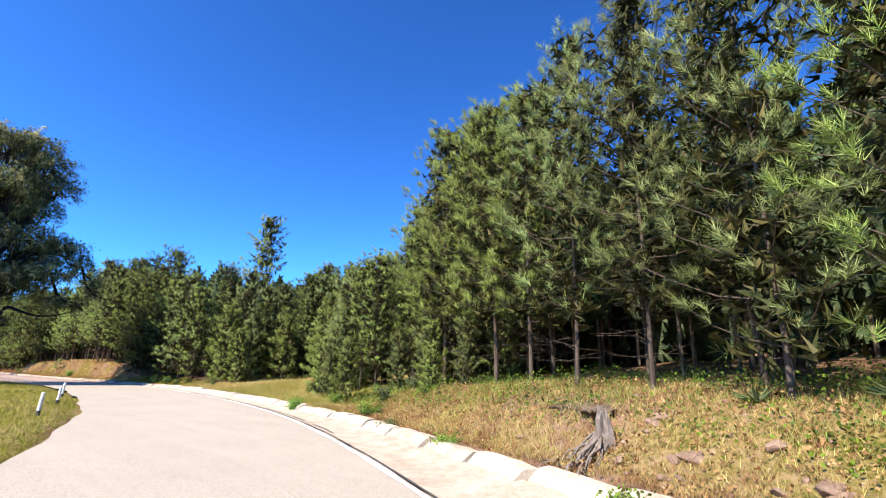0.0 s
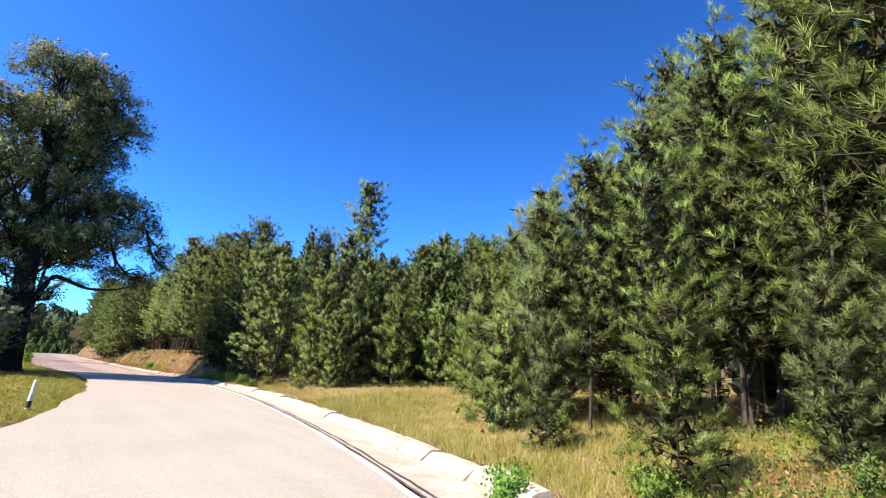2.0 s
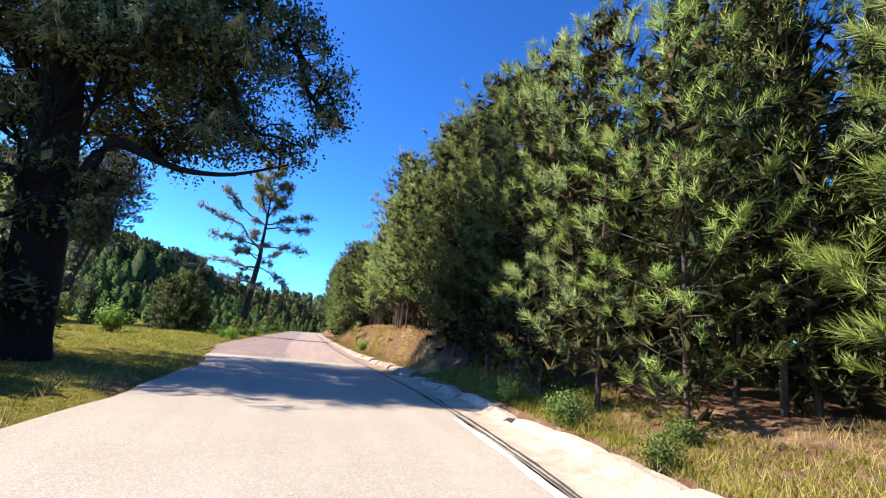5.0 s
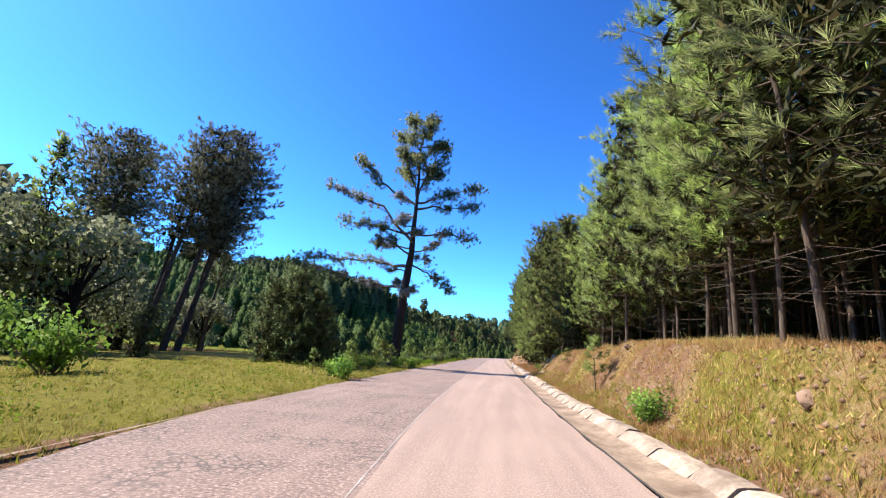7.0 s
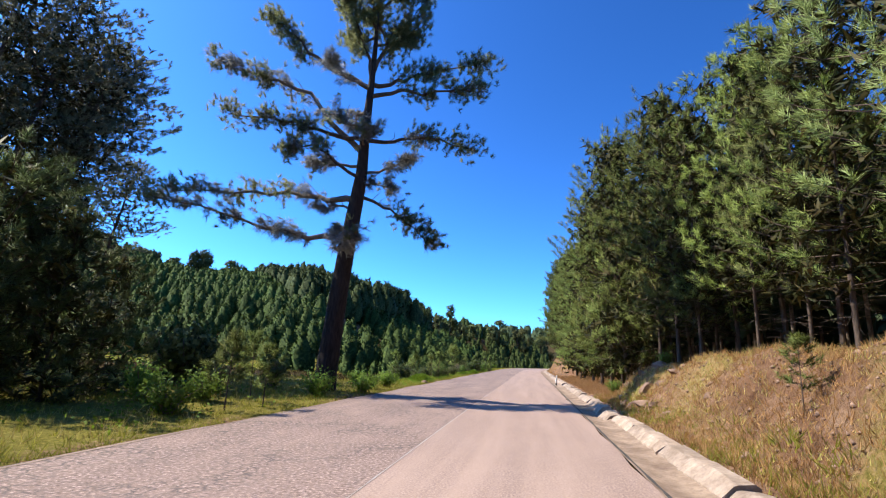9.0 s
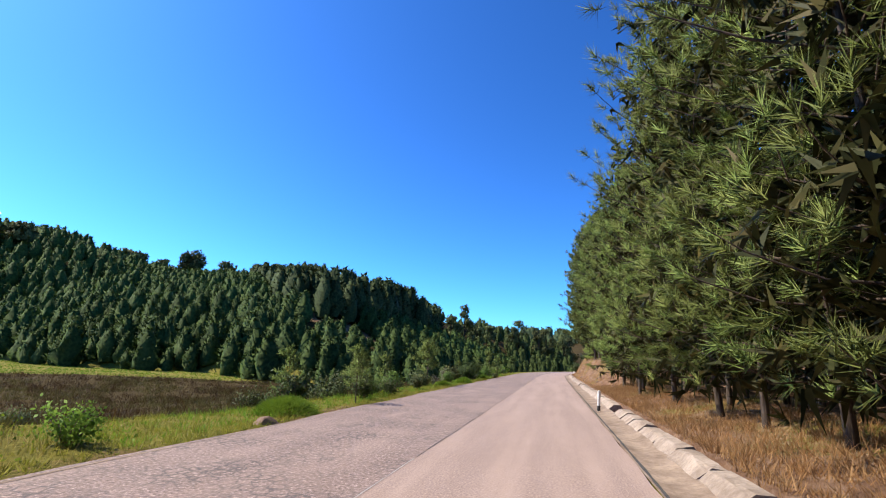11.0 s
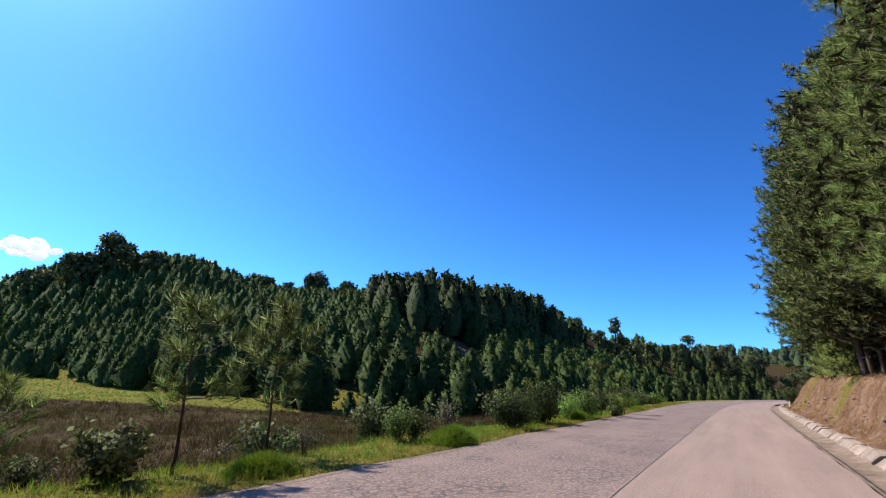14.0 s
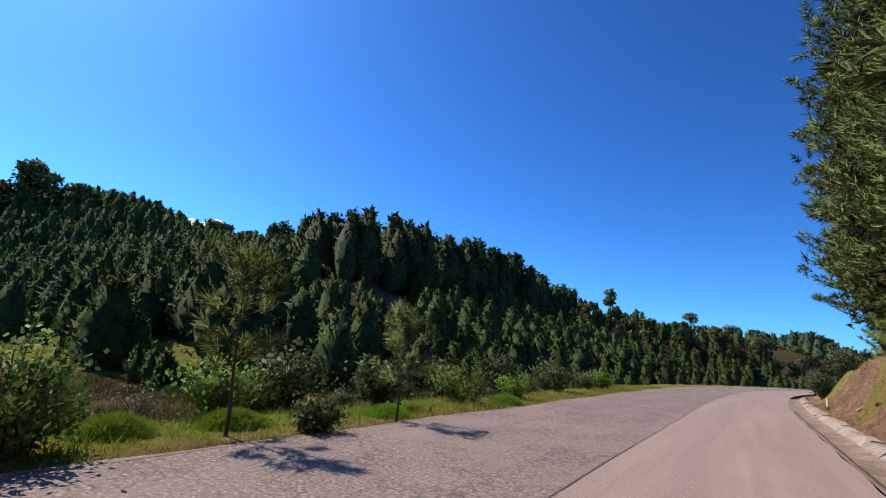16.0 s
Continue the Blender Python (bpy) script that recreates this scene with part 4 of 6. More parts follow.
for x, y, s in [(4.1, -8.4, 0.62), (4.5, -40.9, 0.4), (4.35, -1.0, 0.35)]:
    put(SAPLING, x, y, s, "thin pine sapling rooted in the bank", "pine saplings")


def bent(points, n=21):
    """A smooth crooked line through a few points."""
    p = np.array(points, float)
    k = np.linspace(0, len(p) - 1, n)
    q = np.stack([np.interp(k, np.arange(len(p)), p[:, c]) for c in range(3)], 1)
    for _ in range(2):
        q[1:-1] = (q[:-2] + 2 * q[1:-1] + q[2:]) / 4
    return q


# ---- the lone roadside pine ----
def lone_pine(x, y):
    r = np.random.default_rng(5)
    t = empty("pine_tree", (x, y, gz_at(x, y) - 0.1))
    tagged(t, "solitary old pine with long bare limbs and grey lichen", "tree")
    right, deep = np.array([0.972, 0.233, 0]), np.array([-0.233, 0.972, 0])
    up = np.array([0, 0, 1.0])
    zs = np.array([-0.3, 0, 0.6, 3.1, 5, 6.4, 7.4, 9, 10.7, 12.5, 14.4, 17.0])
    su = np.array([-0.12, -0.12, -0.1, 0.03, 0.18, 0.33, 0.42, 0.42, 0.48, 0.5, 0.45, 0.75])
    spine = su[:, None] * right + (0.1 * np.sin(zs * 0.4))[:, None] * deep + zs[:, None] * up
    rad = np.array([0.5, 0.4, 0.34, 0.3, 0.27, 0.24, 0.2, 0.16, 0.12, 0.08, 0.055, 0.02])
    part("trunk", make_mesh("trunk", *tube(spine, rad, 12), BARK_OLD, True), t, "dark furrowed trunk")
    # height on the trunk; reach and height of the bend and of the tip; how far it stands off; share of grey twigs
    limbs = [(5.1, -1.9, 5.4, -6.0, 5.8, -0.8, 0.95), (6.4, -1.9, 7.1, -6.9, 6.4, 0.6, 0.55), (8.1, -2.3, 10.1, -5.3, 11.5, 0.3, 0.75), (8.6, -1.6, 9.0, -4.1, 8.8, -1.0, 0.3), (10.6, -1.4, 12.0, -3.5, 13.6, 0.4, 0.1),
             (7.2, -0.8, 7.4, -1.8, 7.4, -1.2, 0.2), (10.8, 2.0, 11.3, 4.7, 12.4, 0.3, 0.0), (10.3, 2.2, 10.5, 4.7, 10.6, -0.5, 0.1), (8.6, 2.0, 8.7, 4.5, 8.6, 0.2, 0.2), (6.6, 1.2, 6.1, 3.0, 4.95, -0.3, 0.15),
             (7.4, 1.4, 7.9, 2.2, 8.3, 0.6, 0.85), (11.2, 0.95, 13.0, 2.2, 14.8, 0.3, 0.0), (11.0, 0.0, 13.3, -0.9, 14.6, -0.2, 0.0)]
    for k in range(9):                           # short bare stubs and twiggy boughs along the trunk
        z, a = 4.6 + 0.75 * k, r.uniform(0, 6.3)
        ln = r.uniform(1.0, 1.9)
        limbs.append((z, math.cos(a) * ln * 0.5, z + 0.1, math.cos(a) * ln, z + r.uniform(-0.1, 0.5), math.sin(a) * ln, 0.97))
    for k in range(15):                          # the dense top
        z, a = 12.4 + 0.3 * k, 2.4 * k
        ln = np.interp(z, [12.4, 14.2, 16.8], [1.5, 2.0, 0.7]) * r.uniform(0.8, 1.15)
        limbs.append((z, 0.4 + math.cos(a) * ln * 0.5, z + 0.25, 0.6 + math.cos(a) * ln, z + 0.6, math.sin(a) * ln, 0.0))
    green, grey = [], []
    for z, um, zm, ut, zt, dep, share in limbs:
        o = np.array([np.interp(z, zs, spine[:, c]) for c in range(3)])
        m_, e_ = um * right + 0.55 * dep * deep + zm * up, ut * right + dep * deep + zt * up
        path = bent([o, o + 0.5 * (m_ - o) - 0.06 * (zm - z) * up, m_, (m_ + e_) / 2 + 0.04 * np.linalg.norm(e_ - m_) * up, e_], 13)
        ln = np.linalg.norm(e_ - o)
        tt = np.linspace(0, 1, 13)
        path += np.cumsum(r.normal(size=(13, 3)) * 0.022 * ln, 0) * np.sin(tt * 3.14)[:, None]
        out = unit(e_ - o)
        flat = unit(out * [1, 1, 0])
        bits = [tube(path, np.linspace(0.035 + 0.012 * ln, 0.012, 13), 6)]
        for _ in range(int(7 + ln * 6.5)):
            s = r.uniform(0.12, 1.0) ** 0.7
            q = np.array([np.interp(s, tt, path[:, c]) for c in range(3)])
            side = unit(np.cross(flat, up) * r.choice([-1, 1]) * r.uniform(0.3, 1) + flat * r.uniform(0.2, 0.9) + up * r.uniform(-0.1, 0.6))
            l2 = r.uniform(0.35, 1.0) * (0.5 + 0.09 * ln) * (1.15 - 0.45 * s)
            e = q + side * l2
            bits.append(tube(np.array([q, (q + e) / 2 + r.normal(size=3) * 0.05, e]), [0.016, 0.011, 0.005], 3))
            if r.random() < share * (1.2 - 0.35 * s):
                if r.random() < 0.8:
                    m = int(r.integers(4, 8))
                    pts = q + (e - q) * r.uniform(0.25, 1.05, m)[:, None] + r.normal(size=(m, 3)) * 0.09
                    for p in pts:
                        for _k in range(2):
                            d = unit(side + r.normal(size=3) * 0.8)
                            bits.append(tube(np.array([p, p + d * 0.18, p + d * 0.3 + [0, 0, -0.07]]), [0.006, 0.005, 0.002], 3))
                    grey.append((pts, np.tile(unit(side + [0, 0, -0.5]), (m, 1)), np.tile(unit(out + [0, 0, 0.3]), (m, 1))))
            elif s > 0.42 or share < 0.05:
                m = int(r.integers(6, 10))
                pts = q + (e - q) * r.uniform(0.35, 1.1, m)[:, None] + r.normal(size=(m, 3)) * [0.17, 0.17, 0.19]
                green.append((pts, unit(np.tile(side * 0.7 + [0, 0, 0.55], (m, 1)) + 0.4 * r.normal(size=(m, 3))), np.tile(unit(out * 0.3 + side * 0.4 + [0, 0, 0.7]), (m, 1))))
        part("limb", make_mesh("limb", *joined(bits), BARK if share < 0.5 else TWIG, True), t)
    for name, lot, n, ln, wd, mt, lb in (("crown", green, 34, 0.2, 0.017, NEEDLE_LONE, ""), ("lichen", grey, 24, 0.25, 0.016, LICHEN, "grey-brown lichen and dead twigs")):
        p, d, c = (np.concatenate([g[k] for g in lot]) for k in range(3))
        part(name, leafy(name, needles(p, d, c, n, ln, wd, r, 0.16, (0.4, 1.3)), mt), t, lb)


lone_pine(-4.95, 7.3)


# ---- the great oak ----
def oak(x, y):
    r = np.random.default_rng(9)
    t = empty("oak_tree", (x, y, gz_at(x, y) - 0.1))
    tagged(t, "huge dark evergreen oak laden with air plants beside the road", "tree")
    zs = np.array([-0.3, 0, 0.5, 1.6, 3.2, 5.2, 7.5, 10, 12.5])
    spine = np.column_stack([np.array([0, 0, 0, -0.05, -0.2, -0.35, -0.6, -0.9, -1.0]), 0.15 * np.sin(zs * 0.5), zs])
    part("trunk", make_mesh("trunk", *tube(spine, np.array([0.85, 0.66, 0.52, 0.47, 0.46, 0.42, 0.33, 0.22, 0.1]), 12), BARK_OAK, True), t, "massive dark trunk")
    # lobes of the crown about the trunk's foot: centre and radius
    lobes = [(-1.6, 0.0, 15.5, 1.7), (0.2, 0.0, 15.6, 1.6), (1.3, 0.0, 14.6, 1.6), (2.0, 0.0, 13.2, 1.3), (-3.6, 0.0, 12.6, 1.9), (-0.6, 0.0, 12.6, 2.2), (1.0, 0.0, 11.3, 1.5), (-5.8, 0.4, 10.4, 2.1),
             (-2.6, 0.0, 9.8, 2.1), (1.2, 0.0, 9.2, 1.8), (3.1, 0.0, 9.0, 1.4), (4.1, -0.2, 8.0, 1.0), (2.6, 0.0, 7.2, 1.5), (4.8, -0.2, 6.8, 0.75), (5.3, -0.3, 6.0, 0.45), (4.2, 0.0, 5.3, 0.75), (3.1, 0.0, 5.3, 0.7),
             (0.6, 0.0, 6.7, 1.5), (-1.6, 0.0, 7.2, 1.6), (-4.6, 0.0, 7.4, 1.9), (-7.2, 0.4, 7.4, 1.7), (-3.4, 0.0, 5.0, 1.3), (-1.2, 0.2, 4.9, 1.1), (-6.6, 0.0, 4.8, 1.2)]
    own = len(lobes)
    for cx, cy, cz, cr in lobes[:own]:           # the crown's depth, before and behind
        if cr >= 1.3 and cz > 6:
            lobes += [(cx * 0.8, cy - 0.9 * cr * r.uniform(0.5, 0.8), cz - 0.2, cr * 0.75), (cx * 0.75, cy + 2.2 + r.uniform(0, 0.8), cz - 0.4, cr * 0.85), (cx * 0.55, cy + 4.6 + r.uniform(-0.6, 0.6), cz * 0.9, cr * 0.8)]
    lobes += [(-0.2, -0.3, 3.9, 0.6), (0.3, -0.4, 2.9, 0.5), (-0.5, -0.3, 2.2, 0.5), (-1.6, -0.2, 3.6, 0.8), (0.1, -0.5, 1.2, 0.4), (0.9, 0.2, 3.9, 0.4)]
    for crook in ([(0.2, 0, 3.3), (0.7, 0, 4.8), (1.3, -0.1, 4.6), (2.2, -0.1, 4.3), (3.2, 0, 4.4), (4.4, 0, 4.9)], [(0.1, 0, 2.8), (-0.9, 0.2, 3.9), (-2.2, 0.2, 3.8), (-3.4, 0.4, 4.9), (-5.0, 0.6, 5.0)]):
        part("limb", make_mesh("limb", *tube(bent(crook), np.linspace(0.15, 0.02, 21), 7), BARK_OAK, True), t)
    for k, (cx, cy, cz, cr) in enumerate(lobes):
        c = np.array([cx, cy, cz])
        z0 = max(cz * 0.72 - 0.5, min(3.4, cz))
        o = np.array([np.interp(z0, zs, spine[:, 0]), np.interp(z0, zs, spine[:, 1]), z0])
        if math.hypot(cx, cy) > 1.9:             # outer boughs fork from the next one further in
            inner = [q for q in lobes if math.hypot(q[0], q[1]) < math.hypot(cx, cy) - 0.4 and q[3] > 0.8]
            o = np.array(min(inner, key=lambda q: (q[0] - cx) ** 2 + (q[1] - cy) ** 2 + (q[2] - cz) ** 2)[:3])
        tt = np.linspace(0, 1, 7)[:, None]
        path = o + (c - o) * tt + np.array([0, 0, -0.4]) * np.sin(tt * 3.14) + np.cumsum(r.normal(size=(7, 3)) * 0.1, 0) * np.sin(tt * 3.14)
        ln = np.linalg.norm(c - o)
        bits = [tube(path, np.linspace(0.06 + 0.012 * ln, 0.025, 7), 6)]
        for _ in range(9):
            e = c + unit(r.normal(size=3)) * cr * r.uniform(0.6, 0.95) * np.array([1, 1, 0.8])
            q = path[int(r.integers(3, 7))]
            bits.append(tube(np.array([q, (q + e) / 2 + r.normal(size=3) * 0.18, e]), [0.045, 0.028, 0.01], 4))
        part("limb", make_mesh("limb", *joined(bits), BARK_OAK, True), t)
        n = int(26 * cr ** 1.6)
        dirs = unit(r.normal(size=(n, 3)) * [1, 1, 0.8])
        dirs[:, 2] = np.where(dirs[:, 2] < -0.25, np.abs(dirs[:, 2]), dirs[:, 2])
        clump = c - [0, 0, 0.25 * cr] + dirs * cr * (r.uniform(0.6, 1.05, n) ** 0.6)[:, None] * np.array([1.0, 1.0, 0.85])
        stray = int(n * 0.18)
        clump[:stray] = c - [0, 0, 0.25 * cr] + dirs[:stray] * cr * r.uniform(1.02, 1.22, (stray, 1)) * np.array([1.0, 1.0, 0.85])
        kk = 70 if k < own else 34
        local = r.normal(size=(n * kk, 3)) * np.array([0.2, 0.2, 0.17])
        local[:, 2] -= 0.3 * np.hypot(local[:, 0], local[:, 1])
        pts = np.repeat(clump, kk, 0) + local
        out = unit(0.7 * unit(local + [0, 0, 0.08]) + 0.8 * np.repeat(dirs, kk, 0) + [0, 0, 0.2])
        part("crown", leafy("crown", leaves(pts, 0.09 if k < own else 0.115, r, -0.2, out), OAK), t)
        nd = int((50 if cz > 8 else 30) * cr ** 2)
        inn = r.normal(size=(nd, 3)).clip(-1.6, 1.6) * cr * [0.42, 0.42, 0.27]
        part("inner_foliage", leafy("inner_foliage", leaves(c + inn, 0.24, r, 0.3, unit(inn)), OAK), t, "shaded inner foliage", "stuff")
        # pale tufts favour the sunward side: air plants that also paint sunlit highlights
        m = max(int(n * (0.75 if k < own else 0.4)), 3)
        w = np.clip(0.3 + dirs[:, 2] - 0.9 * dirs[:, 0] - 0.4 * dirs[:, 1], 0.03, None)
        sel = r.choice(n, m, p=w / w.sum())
        part("air_plant", leafy("air_plant", needles(clump[sel] + dirs[sel] * 0.2 + r.normal(size=(m, 3)) * 0.12, unit(dirs[sel] * 0.5 + [0, 0, -0.2] + 0.5 * r.normal(size=(m, 3))), dirs[sel], 26, 0.3, 0.03, r, 0.25, (0.5, 1.6), 0.35), OAK_PALE), t, "pale air plants set sunward as the crown's sunlit highlights", "stuff")


oak(-4.5, -29.4)


# ---- shrubs ----
def shrub_meshes(seed, h, w, n, size, material):
    r = np.random.default_rng(seed)
    wood, pts = [], []
    for _ in range(14):
        a, s = r.uniform(0, 6.3), r.uniform(0.2, 1.0)
        tip = np.array([math.cos(a) * w / 2 * s, math.sin(a) * w / 2 * s, h * r.uniform(0.6, 1.0) * (1.1 - 0.35 * s)])
        wood.append(tube(np.array([[0, 0, -0.08], tip * [0.35, 0.35, 0.5] + r.normal(size=3) * 0.04, tip]), [0.02, 0.013, 0.005], 4))
        k = n // 14
        f = r.uniform(0.3, 1.03, k)[:, None]
        pts.append(tip * f ** np.array([1.3, 1.3, 1.0]) + r.normal(size=(k, 3)) * w * 0.085)
    p = np.concatenate(pts)
    p[:, 2] = np.maximum(p[:, 2], 0.02)
    return make_mesh("stem", *joined(wood), TWIG, True), leafy("foliage", leaves(p, size, r, 0.5, unit(p - [0, 0, h * 0.35] + 0.12 * r.normal(size=p.shape))), material)


SHRUBS = {"bright": [shrub_meshes(300 + k, 1.0, 1.3, 1150, 0.095, SHRUB) for k in range(3)],
          "dull": [shrub_meshes(320 + k, 1.0, 1.2, 1000, 0.085, SHRUB_DULL) for k in range(3)],
          "bush": [shrub_meshes(360 + k, 1.0, 1.1, 4200, 0.05, SHRUB_DARK) for k in range(2)],
          "green": [shrub_meshes(380 + k, 1.0, 1.3, 1400, 0.075, SHRUB_GREEN) for k in range(2)],
          "weed": [shrub_meshes(390 + k, 1.0, 0.9, 420, 0.06, WEED) for k in range(2)],
          "dark": [shrub_meshes(340 + k, 1.0, 1.2, 1500, 0.1, OAK) for k in range(2)]}


def shrub(kind, x, y, s, label, group="roadside shrubs"):
    k = SHRUBS[kind][int(tr_.integers(len(SHRUBS[kind])))]
    t = empty("shrub", (x, y, 0))
    t.matrix_basis = Matrix.LocRotScale((x, y, gz_at(x, y) - 0.03), Euler((0, 0, tr_.uniform(0, 6.3))), (s * tr_.uniform(0.9, 1.15), s, s * tr_.uniform(0.85, 1.1)))
    part("stem", k[0], t)
    part("foliage", k[1], t)
    return tagged(t, label, "shrub", group)


BR, DU, DA = "bright green leafy shrub on the verge", "dull green straggly shrub with thin stems", "dark dense evergreen bush"
SHRUB_LABELS = {"bright": BR, "green": "low green leafy shrub at the wood's edge", "dull": DU, "dark": DA, "bush": "large dark leafy bush at the road's edge"}
for x, y, s in [(-4.6, -68.6, 0.5), (-2.6, -65, 0.45), (-0.6, -60.9, 0.5), (4.6, -58, 0.5), (1, -57.5, 0.5), (0.35, -56.2, 0.55), (-6.4, -31, 0.7), (-5.6, -27, 0.6), (-11.5, -24.5, 1.9), (-8.5, -22, 1.6), (-9.8, -19, 1.7), (3.9, -13.8, 0.72), (-8.8, -12.5, 1.5), (-12.5, -11, 1.8), (-3.85, -6.4, 0.85), (-4.7, -5.2, 0.7), (6, -0.6, 0.4), (-4.7, 0.2, 0.7), (-6, 1, 0.8), (-5.4, 2, 0.8), (-4.5, 5.6, 0.8), (4.9, 6.8, 0.45), (-4, 7.9, 0.7), (-4.3, 9.6, 0.6), (-5.2, 10.5, 0.6), (4.2, 10.5, 0.5), (-4.2, 11, 0.6), (-4.6, 12.8, 0.6)]:
    shrub("bright", x, y, s, SHRUB_LABELS["bright"])
for x, y, s in [(-4.3, 46.6, 0.7), (-6.6, 47.9, 0.7), (-4.2, 48, 0.7), (-5.3, 50.6, 1), (-4.6, 56.5, 1), (-4.6, 60, 0.9), (-4.8, 71, 1)]:
    shrub("bright", x, y, s, SHRUB_LABELS["bright"])
for x, y, s in [(4.5, -36.4, 0.4), (5.5, -35.6, 0.45), (4.7, -34.3, 0.55), (5.1, -33.4, 0.5), (4.8, -32, 0.55), (-4, 47.9, 1), (4.0, -54.2, 0.4), (3.9, -51.9, 0.35), (3.0, -57.2, 0.4), (1.8, -59.0, 0.4), (0.2, -62.0, 0.35)]:
    shrub("green", x, y, s, SHRUB_LABELS["green"])
for x, y, s in [(-1.6, -62.6, 0.45), (0.9, -59.8, 0.5), (2.4, -59.5, 0.5), (-13.5, -50, 2), (-9, -42, 1.8), (5.5, -39.4, 0.55), (-6.6, -34.2, 1.3), (-8, -28.5, 1.5), (-9, -25.5, 1.6), (-12, -20, 2), (-14.5, -15.5, 2.2), (-10.2, -15, 1.8), (-15, -8, 2.2), (-6.4, 3.8, 0.9), (-6.2, 6, 1.1), (-7.6, 9, 0.8), (-6.5, 22, 1.4), (-4.3, 22.2, 0.9), (-5.6, 25, 0.9), (-7.3, 26.5, 1.5), (-9, 28, 1.6), (-10.5, 31, 1.5), (-8.4, 36.5, 1.5), (-9.6, 38.5, 1.3), (-7.2, 39, 1.4), (-5.6, 48.6, 0.8), (-6, 52.6, 1.5), (-5, 54, 1.2), (-5.6, 57.5, 1.4), (-6, 62, 1.5)]:
    shrub("dull", x, y, s, SHRUB_LABELS["dull"])
for x, y, s in [(-4.3, 24.6, 0.8), (-4.4, 28.6, 0.7), (-8.6, 29.2, 1.2), (-5, 65, 1.2), (-6.5, 68, 1.5), (-6, 75, 1.4), (4.6, 78, 1.4), (6.5, 84, 2), (5.6, 88, 1.5)]:
    shrub("dull", x, y, s, SHRUB_LABELS["dull"])
for x, y, s in [(3.45, -53.2, 0.7), (-16, -53, 2.4), (-12, -45, 2.3), (-10, -38, 2.3), (-7.6, -36, 1.6), (-8.2, -33, 2.2), (-15, -27, 2.5), (-8.6, 5.2, 2), (-9.5, 7.2, 1.7), (-11, 8.5, 1.4), (-4.9, 31.5, 0.8), (-6.3, 45.3, 1.5), (-7.6, 49.5, 1), (-3.6, 51, 0.6), (9, 92, 2.4)]:
    shrub("dark", x, y, s, SHRUB_LABELS["dark"])
for x, y, s in [(-4.25, 41.35, 1.15), (-4.35, 43.9, 1.4), (-5.0, 44.3, 1.2)]:
    shrub("bush", x, y, s, SHRUB_LABELS["bush"])
for k in range(64):                              # scrub between the road and the marsh
    y = tr_.uniform(14, 78)
    x = float(edge_right(y) - road_width(y)) - 1.3 - 8.5 * tr_.random() ** 1.3
    kind = ("dull", "dull", "green", "weed")[k % 4]
    shrub(kind, x, y, tr_.uniform(0.45, 1.15), "straggly grey-brown weed with thin bare stems" if kind == "weed" else SHRUB_LABELS[kind] if kind == "dull" else "leafy green shrub beside the marsh")


